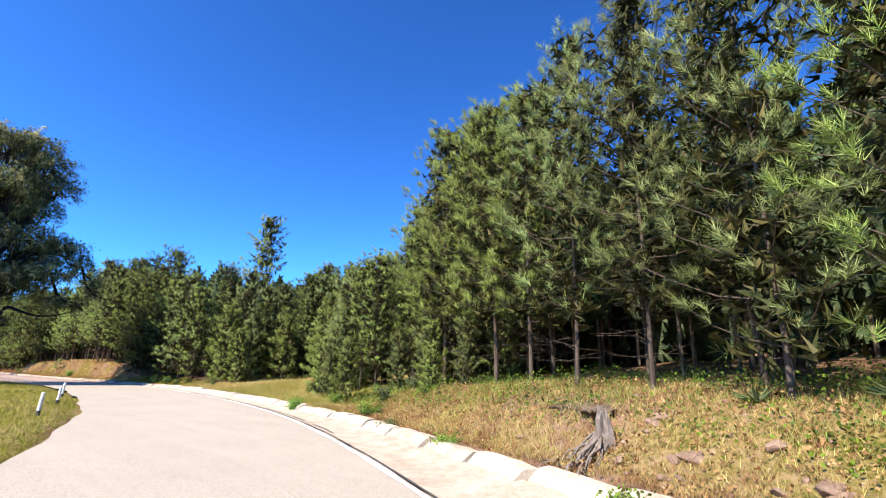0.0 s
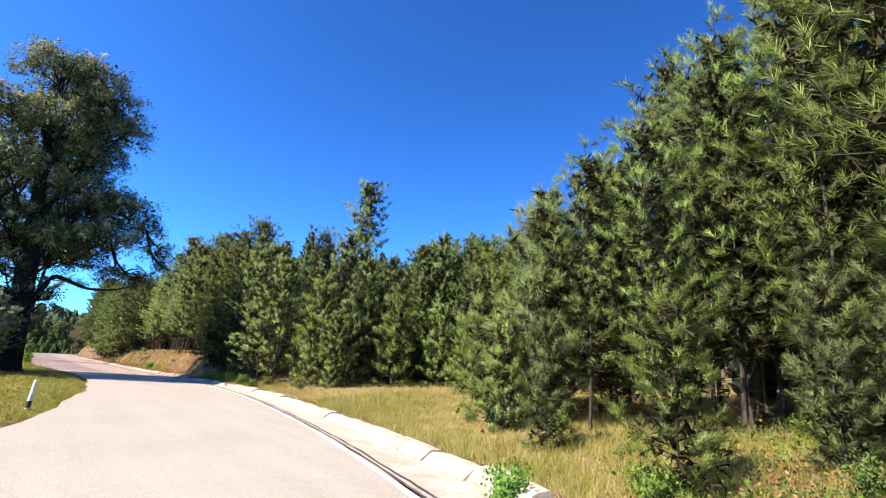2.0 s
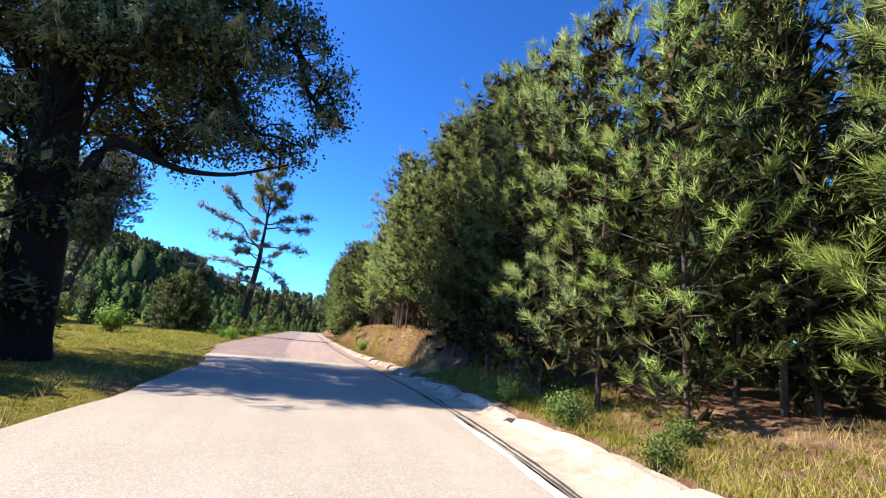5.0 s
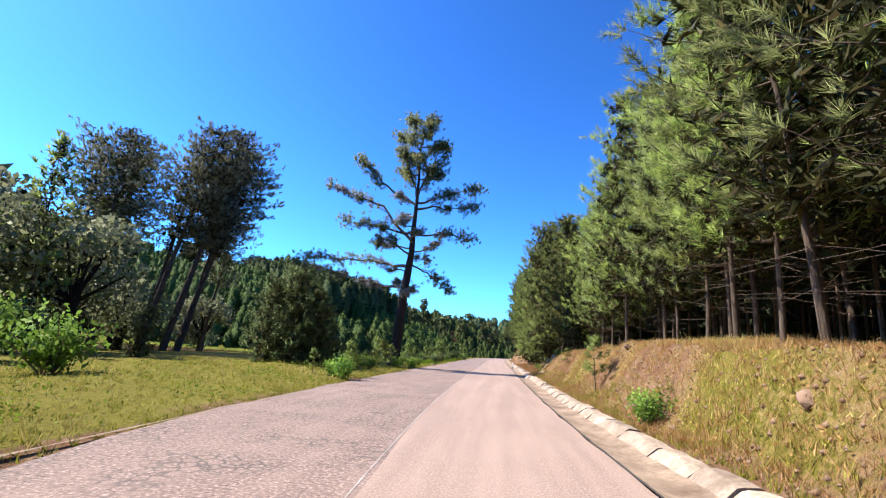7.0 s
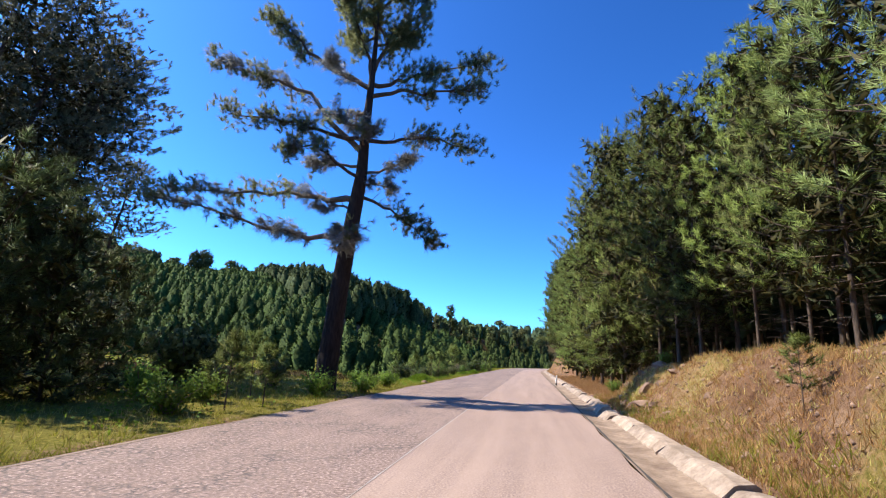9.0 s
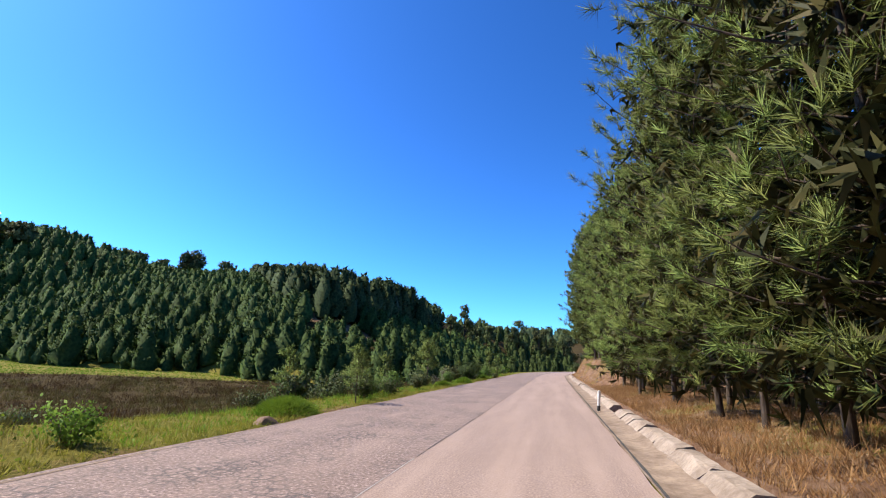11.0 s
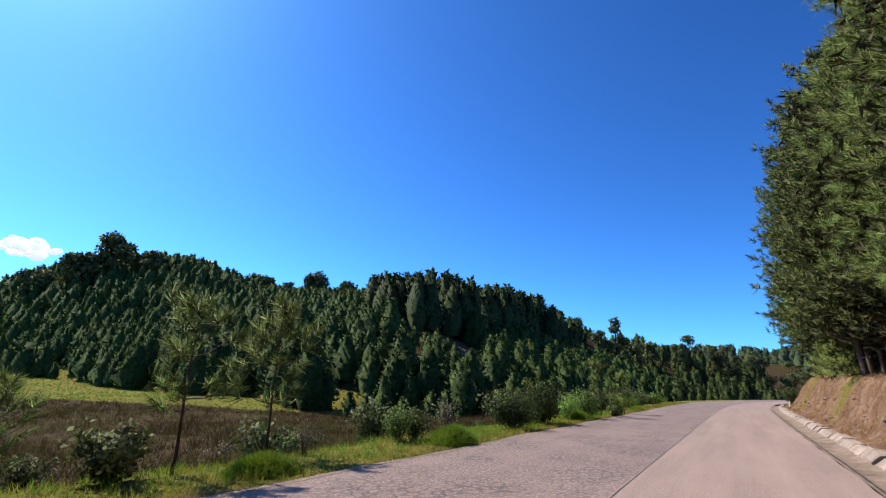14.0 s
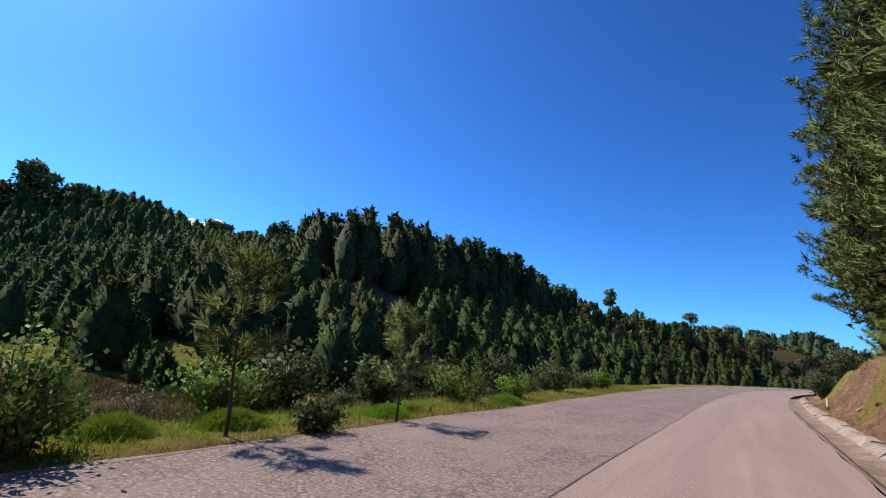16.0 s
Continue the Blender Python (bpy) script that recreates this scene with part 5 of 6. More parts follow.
# ---- woods too deep or too far to tell their trees apart ----
def simple_trees(name, spots, heights, material, n, seed, width=0.34, size=0.3, base=0.05, round_top=0.0, trunk=0.0, label="", bark=BARK, heart=1.0):
    """Many far trees in one mesh: a cone or dome of outward sprays round a dark core."""
    r = np.random.default_rng(seed)
    p, h = np.asarray(spots, float), np.asarray(heights, float)
    m = len(p)
    def profile(q):
        cone = (1 - q) ** 0.75 * np.minimum(1, 0.55 + 3 * q)
        return (1 - round_top) * cone + round_top * np.sqrt(np.clip(1 - (2 * q - 0.9) ** 2 / 1.3, 0, 1))
    f = r.uniform(0, 1, (m, n)) ** 0.8
    prof = profile(f)
    a = r.uniform(0, 6.283, (m, n))
    rad = h[:, None] * width * prof * r.uniform(0.72, 1.12, (m, n))
    z = h[:, None] * (base + (1 - base) * f * 0.94)
    c = np.stack([p[:, 0, None] + rad * np.cos(a), p[:, 1, None] + rad * np.sin(a), p[:, 2, None] + z], -1).reshape(-1, 3)
    out = np.stack([np.cos(a), np.sin(a), 0.35 + 0.9 * f], -1).reshape(-1, 3)
    hs = np.repeat(h, n)[:, None]
    w = unit(out * [1, 1, 0.6] + [0, 0, 0.15] + 0.5 * r.normal(size=out.shape))
    nrm = unit(out + 0.4 * r.normal(size=out.shape))
    side = unit(np.cross(nrm, w))
    sz = size * hs * r.uniform(0.6, 1.25, hs.shape)
    v = np.stack([c - w * sz * 0.35 + side * sz * 0.32, c - w * sz * 0.35 - side * sz * 0.32, c + w * sz * 0.65], 1).reshape(-1, 3)
    # the solid heart of every crown
    rings = np.array([0.0, 0.22, 0.48, 0.74, 0.93])
    ca = np.linspace(0, 6.283, 8)[:-1][None, None, :] + r.uniform(0, 6.3, (m, 1, 1))
    cr = h[:, None, None] * width * profile(rings)[None, :, None] * heart * r.uniform(0.5, 0.98, (m, 5, 7))
    cz = h[:, None, None] * (base + (1 - base) * rings[None, :, None] * 0.94 + r.normal(size=(m, 5, 7)) * 0.02)
    hv = np.stack([p[:, 0, None, None] + cr * np.cos(ca), p[:, 1, None, None] + cr * np.sin(ca), p[:, 2, None, None] + cz], -1)
    hn = np.stack([np.cos(ca) + 0 * cr, np.sin(ca) + 0 * cr, 0.25 + 0.8 * rings[None, :, None] + 0 * cr], -1)
    hn = unit(hn + 0.25 * r.normal(size=hn.shape))
    ti, tj = np.meshgrid(np.arange(4), np.arange(7), indexing="ij")
    q00, q01, q10, q11 = ti * 7 + tj, ti * 7 + (tj + 1) % 7, (ti + 1) * 7 + tj, (ti + 1) * 7 + (tj + 1) % 7
    tri = np.concatenate([np.stack([q00, q01, q11], -1).reshape(-1, 3), np.stack([q00, q11, q10], -1).reshape(-1, 3)])
    hf = (tri[None] + 35 * np.arange(m)[:, None, None]).reshape(-1, 3)
    allv, allf, alln = joined([(v, np.arange(len(v)).reshape(-1, 3), np.repeat(nrm, 3, 0)), (hv.reshape(-1, 3), hf, hn.reshape(-1, 3))])
    ob = tagged(new(name, make_mesh(name, allv, allf, material, True, alln)), label, "trees", kind="stuff")
    if trunk:
        bits = [tube(np.array([q - [0, 0, 0.2], q + [0, 0, hh * 0.8]]), [trunk * hh, trunk * hh * 0.3], 4) for q, hh in zip(p, h)]
        part("trunk", make_mesh("trunk", *joined(bits), bark, True), ob)
    return ob


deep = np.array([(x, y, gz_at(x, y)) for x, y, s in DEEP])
# added screen against bright sky under the canopy, shade put into its colour
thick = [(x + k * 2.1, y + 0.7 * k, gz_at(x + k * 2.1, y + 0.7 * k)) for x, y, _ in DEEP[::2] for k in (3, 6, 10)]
simple_trees("pine_thicket", thick, [7.0 if -40 < q[1] < -24 else 9.0 for q in thick], NEEDLE_DARK, 80, 59, 0.22, 0.06, 0.0, 0.3, 0.0, "dark-coloured trees added to close bright gaps deep in the plantation", heart=0.6)
# the stand's inner shade is painted with these dark needles
simple_trees("pine_stand", deep, [9.8 * s for _, _, s in DEEP], NEEDLE_DARK, 270, 60, 0.17, 0.037, 0.2, 0.0, 0.0075, "dense interior of the pine plantation, its shade put into dark needles", BARK_PALE, 0.7)
# second added screen, hiding the bright clearing with a shade-dark colour
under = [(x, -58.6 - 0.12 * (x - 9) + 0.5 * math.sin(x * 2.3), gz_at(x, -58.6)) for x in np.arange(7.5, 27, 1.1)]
simple_trees("pine_thicket", under, [3.6 + 0.7 * math.sin(q[0] * 1.7) for q in under], NEEDLE_DARK, 160, 58, 0.3, 0.1, 0.0, 0.3, 0.0, "dark-coloured low trees added to close a bright gap among the pines")
hr = np.random.default_rng(77)


def scatter(n, x0, x1, y0, y1, keep):
    x, y = hr.uniform(x0, x1, n), hr.uniform(y0, y1, n)
    k = keep(x, y)
    x, y = x[k], y[k]
    return np.column_stack([x, y, ground_height(x, y)])


def not_bare(x, y):
    return ((x + 39) / 9) ** 2 + ((y - 92) / 6.5) ** 2 > 1


def stand(x, y):
    return (-x < 0.86 * (y - 28.5) - 2) & (x < -33) & (y > 88) & (y < 160) & (up_hill(x, y) > 20)


px_, py_ = np.meshgrid(np.arange(-145, -10, 2.3), np.arange(42, 185, 2.3))
px_, py_ = px_.ravel() + hr.normal(size=px_.size) * 0.5, py_.ravel() + hr.normal(size=px_.size) * 0.5
keep = (up_hill(px_, py_) > -1.2 + 1.2 * np.sin(px_ * 0.4)) & (up_hill(px_, py_) < 92) & not_bare(px_, py_) & ~stand(px_, py_)
sp = np.column_stack([px_[keep], py_[keep], ground_height(px_[keep], py_[keep])])
low = np.where(((sp[:, 0] + 33) / 8) ** 2 + ((sp[:, 1] - 81) / 9) ** 2 < 1, 0.5, 1.0)
tall = low * (2.4 + 3.2 * hr.random(len(sp)) ** 0.8)
edge = (up_hill(sp[:, 0], sp[:, 1]) < 20) & (sp[:, 1] < 110) & (sp[:, 0] > -75)
pick = edge & (hr.random(len(sp)) < 0.82)
simple_trees("hill_plantation", sp[pick], tall[pick] * 1.1, HILLPINE, 160, 61, 0.43, 0.085, 0.0, 0.15, 0.0, "young pines at the foot of the plantation")
simple_trees("hill_plantation", sp[~edge], tall[~edge], HILLPINE, 58, 68, 0.43, 0.115, 0.0, 0.1, 0.0, "young pine plantation covering the hillside")
sp = scatter(800, -90, -33, 88, 160, stand)
simple_trees("ridge_wood", sp, hr.uniform(8.5, 13, len(sp)) * np.interp(sp[:, 0], [-60, -48, -38], [0.72, 0.75, 1.0]), NEEDLE_RIDGE, 120, 62, 0.27, 0.075, 0.04, 0.3, 0.008, "dark mature pine wood on the ridge")
sp = scatter(1300, -140, 10, 108, 420, lambda x, y: (up_hill(x, y) > 1) & ~stand(x, y) & ((y > 150) | (x > -45)))
simple_trees("far_wood", sp, hr.uniform(3.0, 8.0, len(sp)) * np.interp(sp[:, 1], [110, 190, 300], [0.55, 0.95, 1.35]), HILLPINE, 52, 63, 0.26, 0.11, 0.03, 0.5, 0.0, "dark wood on the far slopes")
sp = scatter(700, -240, 160, 560, 1100, lambda x, y: np.abs(x) < 300)
simple_trees("far_wood", sp, hr.uniform(12, 22, len(sp)), NEEDLE_DARK, 34, 64, 0.36, 0.2, 0.03, 0.6, 0.0, "distant wooded skyline")
sp = scatter(420, -22, 75, 104, 240, lambda x, y: (x > edge_right(y) + 6) | ((x < edge_right(y) - 13) & (up_hill(x, y) < 8)))
simple_trees("far_wood", sp, hr.uniform(2.0, 5.5, len(sp)), HILLPINE, 72, 65, 0.3, 0.13, 0.02, 0.4, 0.0, "mixed wood beyond the bend of the road")
sp = scatter(200, -30, -7, 58, 150, lambda x, y: (up_hill(x, y) < 1) & (up_hill(x, y) > -9) & (x < edge_right(y) - 9))
simple_trees("scrub", sp, hr.uniform(0.9, 2.6, len(sp)), HILLPINE, 100, 66, 0.34, 0.14, 0.02, 0.4, 0.0, "young pines and scrub at the marsh's edge")
sp = scatter(160, -75, -30, -60, 12, lambda x, y: x < -31)
simple_trees("dark_wood", sp, hr.uniform(9, 14, len(sp)), NEEDLE_DARK, 130, 67, 0.24, 0.12, 0.1, 0.4, 0.008, "dark wood beyond the grassy verge")


def round_tree(x, y, h, w, seed, name="skyline_tree", leaf=0.75, material=OAK, label="broad round-crowned tree on the skyline of the hill", group="skyline trees", low=0.25):
    """A broad old tree standing out on the skyline."""
    r = np.random.default_rng(seed)
    t = empty(name, (x, y, gz_at(x, y) - 0.2))
    wood = [tube(np.array([[0, 0, 0], [0.1, 0, h * 0.45], [0, 0.1, h * 0.8]]), [0.3, 0.22, 0.08], 6)]
    bits = []
    for _ in range(16):
        way = unit(r.normal(size=3)) * r.uniform(0.35, 1.0) ** 0.5
        c = way * np.array([w * 0.36, w * 0.36, h * (0.94 - low) * 0.5]) + [0, 0, h * (low + 0.9) / 2]
        wood.append(tube(np.array([[0, 0, h * 0.35], c]), [0.1, 0.04], 4))
        d = unit(r.normal(size=(140, 3)))
        bits.append(leaves(c + d * w * 0.17 * r.uniform(0.55, 1.1, (140, 1)) * [1, 1, 0.8], leaf * 1.15, r, 0.2, unit(d + 0.5 * way + [0, 0, 0.2])))
    part("trunk", make_mesh("trunk", *joined(wood), BARK_OAK, True), t)
    part("crown", leafy("crown", joined(bits), material), t)
    return tagged(t, label, "tree", group)


for k, (x, y, h, w) in enumerate([(-107.5, 131, 13, 10), (-116, 117, 9.5, 8), (-111, 124, 8, 8), (-116.5, 78, 12, 9), (-118, 72.5, 9, 9), (-121, 67, 7.5, 8), (-127, 56, 9, 8), (-112, 84, 6, 7), (-98, 135, 9, 8)]):
    round_tree(x, y, h, w, 400 + k)
for k, (x, y, h, w) in enumerate([(-36.7, 191, 11, 6.5), (-34.3, 202, 14, 7), (-31.3, 218, 10, 7), (-27.5, 234, 10, 5), (-18.4, 245, 12.5, 6), (-15.6, 250, 14.5, 8), (-6.2, 261, 14.5, 8), (-2.2, 266, 15.5, 9), (6.6, 271, 14, 8), (9.9, 276, 14.5, 9), (20.4, 280, 12.5, 10), (29.4, 285, 11.5, 10)]):
    round_tree(x, y, h * 1.35, w * 1.25, 470 + k, leaf=0.7, label="tall dark tree on the far skyline beyond the bend", low=0.0)
for k, (x, y, h, w) in enumerate([(-18.5, -2.5, 7.0, 7), (-22, 0.5, 8, 8), (-25, -4, 9.5, 9), (-23, 6, 5.0, 7), (-27, 10, 6, 7), (-23.5, 15.5, 5.5, 6), (-20, -7, 8, 8), (-9.5, -26.5, 4.5, 5), (-11.5, -31, 6, 6), (-13.5, -24, 5, 6), (-9.0, -34.5, 4.5, 5), (-5.9, -32.4, 3.6, 3.2), (-6.9, -33.6, 3.2, 3.0)]):
    round_tree(x, y, h, w, 430 + k, "broadleaf_tree", 0.26, SHRUB_DULL if k % 3 == 1 else GROVE_LEAF, "grey-green broadleaf tree at the edge of the grassy verge", "verge trees", 0.3)


# ---- clouds low behind the hill ----
def cloud(x, y, z, w, h, seed):
    r = np.random.default_rng(seed)
    bits = []
    for _ in range(46):
        u = r.normal(size=3).clip(-1.9, 1.9)
        c = np.array([x, y, z]) + u * np.array([w * 0.22, w * 0.22, h * 0.16])
        rad = r.uniform(0.12, 0.34) * h * (1.1 - 0.3 * abs(u[0]))
        th, ph = np.meshgrid(np.linspace(0, math.pi, 13), np.linspace(0, 2 * math.pi, 19)[:-1], indexing="ij")
        d = np.stack([np.sin(th) * np.cos(ph) * 1.4, np.sin(th) * np.sin(ph) * 1.4, np.cos(th)], -1)
        v = (c + d * rad * (1 + 0.03 * r.normal(size=th.shape + (1,)))).reshape(-1, 3)
        i, j = np.meshgrid(np.arange(12), np.arange(18), indexing="ij")
        k = (j + 1) % 18
        bits.append((v, np.stack([i * 18 + j, (i + 1) * 18 + j, (i + 1) * 18 + k, i * 18 + k], -1).reshape(-1, 4)))
    return tagged(new("cloud", make_mesh("cloud", *joined(bits), CLOUD, True)), "small white fair-weather cloud low over the hill", "cloud", "low clouds", "structure")


for k, (x, y, z, w, h) in enumerate([(-2265, 673, 440, 190, 75), (-2060, 1176, 455, 130, 60), (-2005, 1254, 485, 40, 24), (-1985, 1300, 420, 50, 22)]):
    cloud(x, y, z, w, h, 500 + k)


# ---- marker posts ----
def marker_post(x, y, h, label, lean=0.03):
    t = empty("marker_post", (x, y, max(gz_at(x, y), 0.0) - 0.05))
    t.rotation_euler = (lean, lean, 0.3)
    bm = bmesh.new()
    bmesh.ops.create_cone(bm, segments=12, radius1=0.045, radius2=0.041, depth=h, cap_ends=True, matrix=Matrix.Translation((0, 0, h / 2)))
    bmesh.ops.bevel(bm, geom=[e for e in bm.edges if e.calc_face_angle(0) > 1], offset=0.012, segments=2, affect="EDGES")
    me = bpy.data.meshes.new("shaft")
    bm.to_mesh(me)
    bm.free()
    me.materials.append(POST_W)
    part("shaft", me, t)
    # the same dark foot band on every post
    bm = bmesh.new()
    bmesh.ops.create_cone(bm, segments=12, radius1=0.049, radius2=0.047, depth=0.14, cap_ends=True, matrix=Matrix.Translation((0, 0, 0.1)))
    me = bpy.data.meshes.new("band")
    bm.to_mesh(me)
    bm.free()
    me.materials.append(POST_B)
    part("band", me, t, "dark band round the foot")
    return tagged(t, label, "post", "marker posts")


for x, y, h in [(-5.98, -54.9, 0.6), (-4.67, -50.5, 0.6), (-3.62, -46.2, 0.6)]:
    marker_post(x, y, h, "short white concrete marker post on the grass verge")
marker_post(2.78, 22.6, 0.6, "white marker post with a dirty foot beside the gutter", 0.05)
marker_post(3.9, 70.0, 0.5, "white marker post by the far kerb")


# ---- rocks, stump and roots ----
def rock_mesh(seed):
    r = np.random.default_rng(seed)
    bm = bmesh.new()
    for q in unit(r.normal(size=(26, 3))) * r.uniform(0.75, 1.1, (26, 1)):
        bm.verts.new(q * [1.0, 0.9, 0.75])
    bmesh.ops.convex_hull(bm, input=bm.verts)
    bmesh.ops.bevel(bm, geom=list(bm.edges), offset=0.05, segments=1, affect="EDGES")
    for v in bm.verts:
        v.co *= 1 + 0.1 * noise.noise(v.co * 2.5 + Vector((seed, 0, 0)))
    me = bpy.data.meshes.new("rock")
    bm.to_mesh(me)
    bm.free()
    me.materials.append(ROCK)
    return me


ROCKS = [rock_mesh(k) for k in range(5)]
rr = np.random.default_rng(31)


def rock(x, y, s, label, group="bank rocks"):
    ob = new("rock", ROCKS[int(rr.integers(5))])
    ob.matrix_basis = Matrix.LocRotScale((x, y, gz_at(x, y) - s * 0.12), Euler(rr.uniform(-0.5, 0.5, 3) + [0, 0, rr.uniform(0, 6)]), (s * rr.uniform(0.8, 1.4), s, s * rr.uniform(0.6, 1.0)))
    return tagged(ob, label, "rock", group)


for y in np.arange(-24.6, -12, 2.0):
    rock(back_of_kerb(y) + rr.uniform(0.3, 0.9), y + rr.normal() * 0.3, rr.uniform(0.1, 0.2), "reddish rock set in the cut earth bank")
for y in np.arange(-13.5, 9.5, 2.6):
    d = rr.uniform(0.35, 1.5)
    rock(back_of_kerb(y) + d, y + rr.normal() * 0.3, rr.uniform(0.05, 0.14), "brown stone lying in the dry bank")
for x, y, s in [(3.9, 5.9, 0.24), (3.95, 5.1, 0.2), (3.85, 6.8, 0.2), (3.9, 7.7, 0.18), (4.0, 4.4, 0.18), (4.3, 6.3, 0.26), (4.2, 8.2, 0.22), (4.5, 5.4, 0.22), (4.45, 7.3, 0.24), (4.7, 6.6, 0.2), (4.1, 3.6, 0.14), (4.6, 4.7, 0.17)]:
    rock(x, y, s, "large weathered boulder jutting from the bank foot")
for x, y, s in [(3.95, -31.9, 0.24), (3.8, -31.2, 0.16), (4.2, -30.2, 0.2), (4.0, -29.0, 0.17)]:
    rock(x, y, s, "small boulder lying at the broken kerb")
for y in np.arange(-78, -60, 1.3):
    rock(back_of_kerb(y) + rr.uniform(0.3, 1.3), y + rr.normal() * 0.2, rr.uniform(0.05, 0.13), "pale stone in the dry roadside bank")
for y in np.arange(38, 70, 1.6):
    rock(back_of_kerb(y) + rr.uniform(0.3, 1.0), y + rr.normal() * 0.3, rr.uniform(0.08, 0.2), "red stone in the earth bank")
rock(-3.7, 15.9, 0.28, "pale stone at the road's edge")


def stump(x, y, facing):
    """A short splintered stump on the bank's lip, its bared roots running down the slope."""
    r = np.random.default_rng(15)
    z = gz_at(x, y)
    t = empty("stump", (x, y, z))
    ang = np.linspace(0, 6.283, 15)[:-1]
    rings = []
    for h, s in [(-0.3, 0.17), (0.0, 0.13), (0.14, 0.1), (0.3, 0.085), (0.36, 0.04)]:
        rad = s * (1 + 0.2 * np.sin(ang * 3 + h) + 0.12 * r.normal(size=14))
        rings.append(np.column_stack([np.cos(ang) * rad - 0.1 * h, np.sin(ang) * rad, h + 0.09 * r.normal(size=14) * (h > 0.3)]))
    v = np.concatenate(rings)
    f = [(a * 14 + b, a * 14 + (b + 1) % 14, (a + 1) * 14 + (b + 1) % 14, (a + 1) * 14 + b) for a in range(4) for b in range(14)] + [tuple(range(56, 70))]
    part("trunk", make_mesh("trunk", v, f, TWIG, False), t, "splintered grey trunk")
    for k in range(15):
        a = radians(facing) + r.normal() * 0.38
        ln = r.uniform(0.35, 0.85)
        tt = np.linspace(0, 1, 8)
        wig = np.cumsum(r.normal(size=8) * 0.035)
        px = math.cos(a) * (0.12 + ln * tt) - math.sin(a) * wig
        py = math.sin(a) * (0.12 + ln * tt) + math.cos(a) * wig
        pz = ground_height(x + px, y + py) - z + 0.02 + 0.15 * (1 - tt) ** 1.5 + 0.03 * r.normal(size=8)
        part("root", make_mesh("root", *tube(np.column_stack([px, py, pz]), np.linspace(0.026, 0.006, 8) * r.uniform(0.4, 1.1), 6), TWIG, True), t)
    return tagged(t, "weathered tree stump with bare roots on the eroded bank", "stump")


stump(-2.85, -67.75, 160)
for k in range(26):
    y = rr.uniform(-72.5, -67.5)
    rock(back_of_kerb(y) + rr.uniform(0.3, 1.3), y, rr.uniform(0.05, 0.16), "pale broken stone in the eroded bank")


def rosette(x, y, s, seed):
    """A small agave: stiff pointed leaves out of one heart."""
    r = np.random.default_rng(seed)
    bits = []
    for k in range(18):
        a, e = k * 2.4, r.uniform(0.3, 1.2)
        d = np.array([math.cos(a) * math.cos(e), math.sin(a) * math.cos(e), math.sin(e)])
        bits.append(tube(np.array([[0, 0, 0.02], d * 0.25 * s, d * 0.5 * s + [0, 0, -0.04 * s]]), [0.03 * s, 0.025 * s, 0.002], 4))
    ob = new("agave", make_mesh("agave", *joined(bits), SHRUB_DULL, True))
    ob.matrix_basis = pose(x, y, gz_at(x, y) - 0.01)
    return tagged(ob, "small spiky agave rosette on the bank", "plant", "bank agaves")


for k, (x, y, s) in enumerate([(-2.9, -70.6, 0.8), (-3.2, -71.4, 1.0), (-2.6, -69.4, 0.6)]):
    rosette(x, y, s, 700 + k)


def clods(name, n, y0, y1, label, seed):
    """Loose lumps of earth and stone on a bank's face, too many to count."""
    r = np.random.default_rng(seed)
    base = np.array([[1, 0, 0], [-1, 0, 0], [0, 1, 0], [0, -1, 0], [0, 0, 0.7], [0, 0, -0.7]], float)
    tri = np.array([[0, 2, 4], [2, 1, 4], [1, 3, 4], [3, 0, 4], [2, 0, 5], [1, 2, 5], [3, 1, 5], [0, 3, 5]])
    y = r.uniform(y0, y1, n)
    d = r.uniform(0.08, 1.0, n) ** 0.8 * np.interp(y, BANK_Y, BANK_W)
    x = edge_right(y) + gutter_width(y) + 0.36 + d
    s = 0.009 + 0.045 * r.uniform(0, 1, n) ** 4
    v = base[None] * s[:, None, None] * r.uniform(0.6, 1.5, (n, 6, 1)) + np.column_stack([x, y, surface(x, y) + s * 0.1])[:, None]
    return tagged(new(name, make_mesh(name, v.reshape(-1, 3), (tri[None] + 6 * np.arange(n)[:, None, None]).reshape(-1, 3), ROCK)), label, "stones", kind="stuff")


clods("bank_rubble", 4200, -25, 11, "loose red-brown stones and clods on the bank", 41)
clods("bank_rubble", 900, 37, 74, "loose red stones on the earth bank", 42)
clods("bank_rubble", 700, -80, -58, "loose stones on the roadside bank", 43)


# ---- grasses ----
def grass(name, n, place, height, width, per, material, label, seed, spread=0.55):
    r = np.random.default_rng(seed)
    x, y = place(r, n)
    p = np.column_stack([x, y, surface(x, y) - 0.01])
    hh = height * r.uniform(0.45, 1.25, len(p)) * (0.75 + 0.35 * lumps(x, y, 0.7, seed))
    q, d = np.repeat(p, per, 0), unit(np.tile([[0, 0, 1.0]], (len(p) * per, 1)) + spread * r.normal(size=(len(p) * per, 3)) * [1, 1, 0.2])
    q[:, :2] += r.normal(size=(len(q), 2)) * height * 0.22
    ln = np.repeat(hh, per)[:, None] * r.uniform(0.6, 1.1, (len(q), 1))
    side = unit(np.cross(d, r.normal(size=d.shape))) * width / 2
    v = np.stack([q + side, q - side, q + d * ln], 1).reshape(-1, 3)
    return tagged(new(name, make_mesh(name, v, np.arange(len(v)).reshape(-1, 3), material)), label, "grass", kind="stuff")


def left_of(y0, y1, q0, q1):
    def place(r, n):
        y = r.uniform(y0, y1, n)
        q = q0 + (q1 - q0) * r.uniform(0, 1, n) ** 1.4
        return edge_right(y) - road_width(y) - q, y
    return place


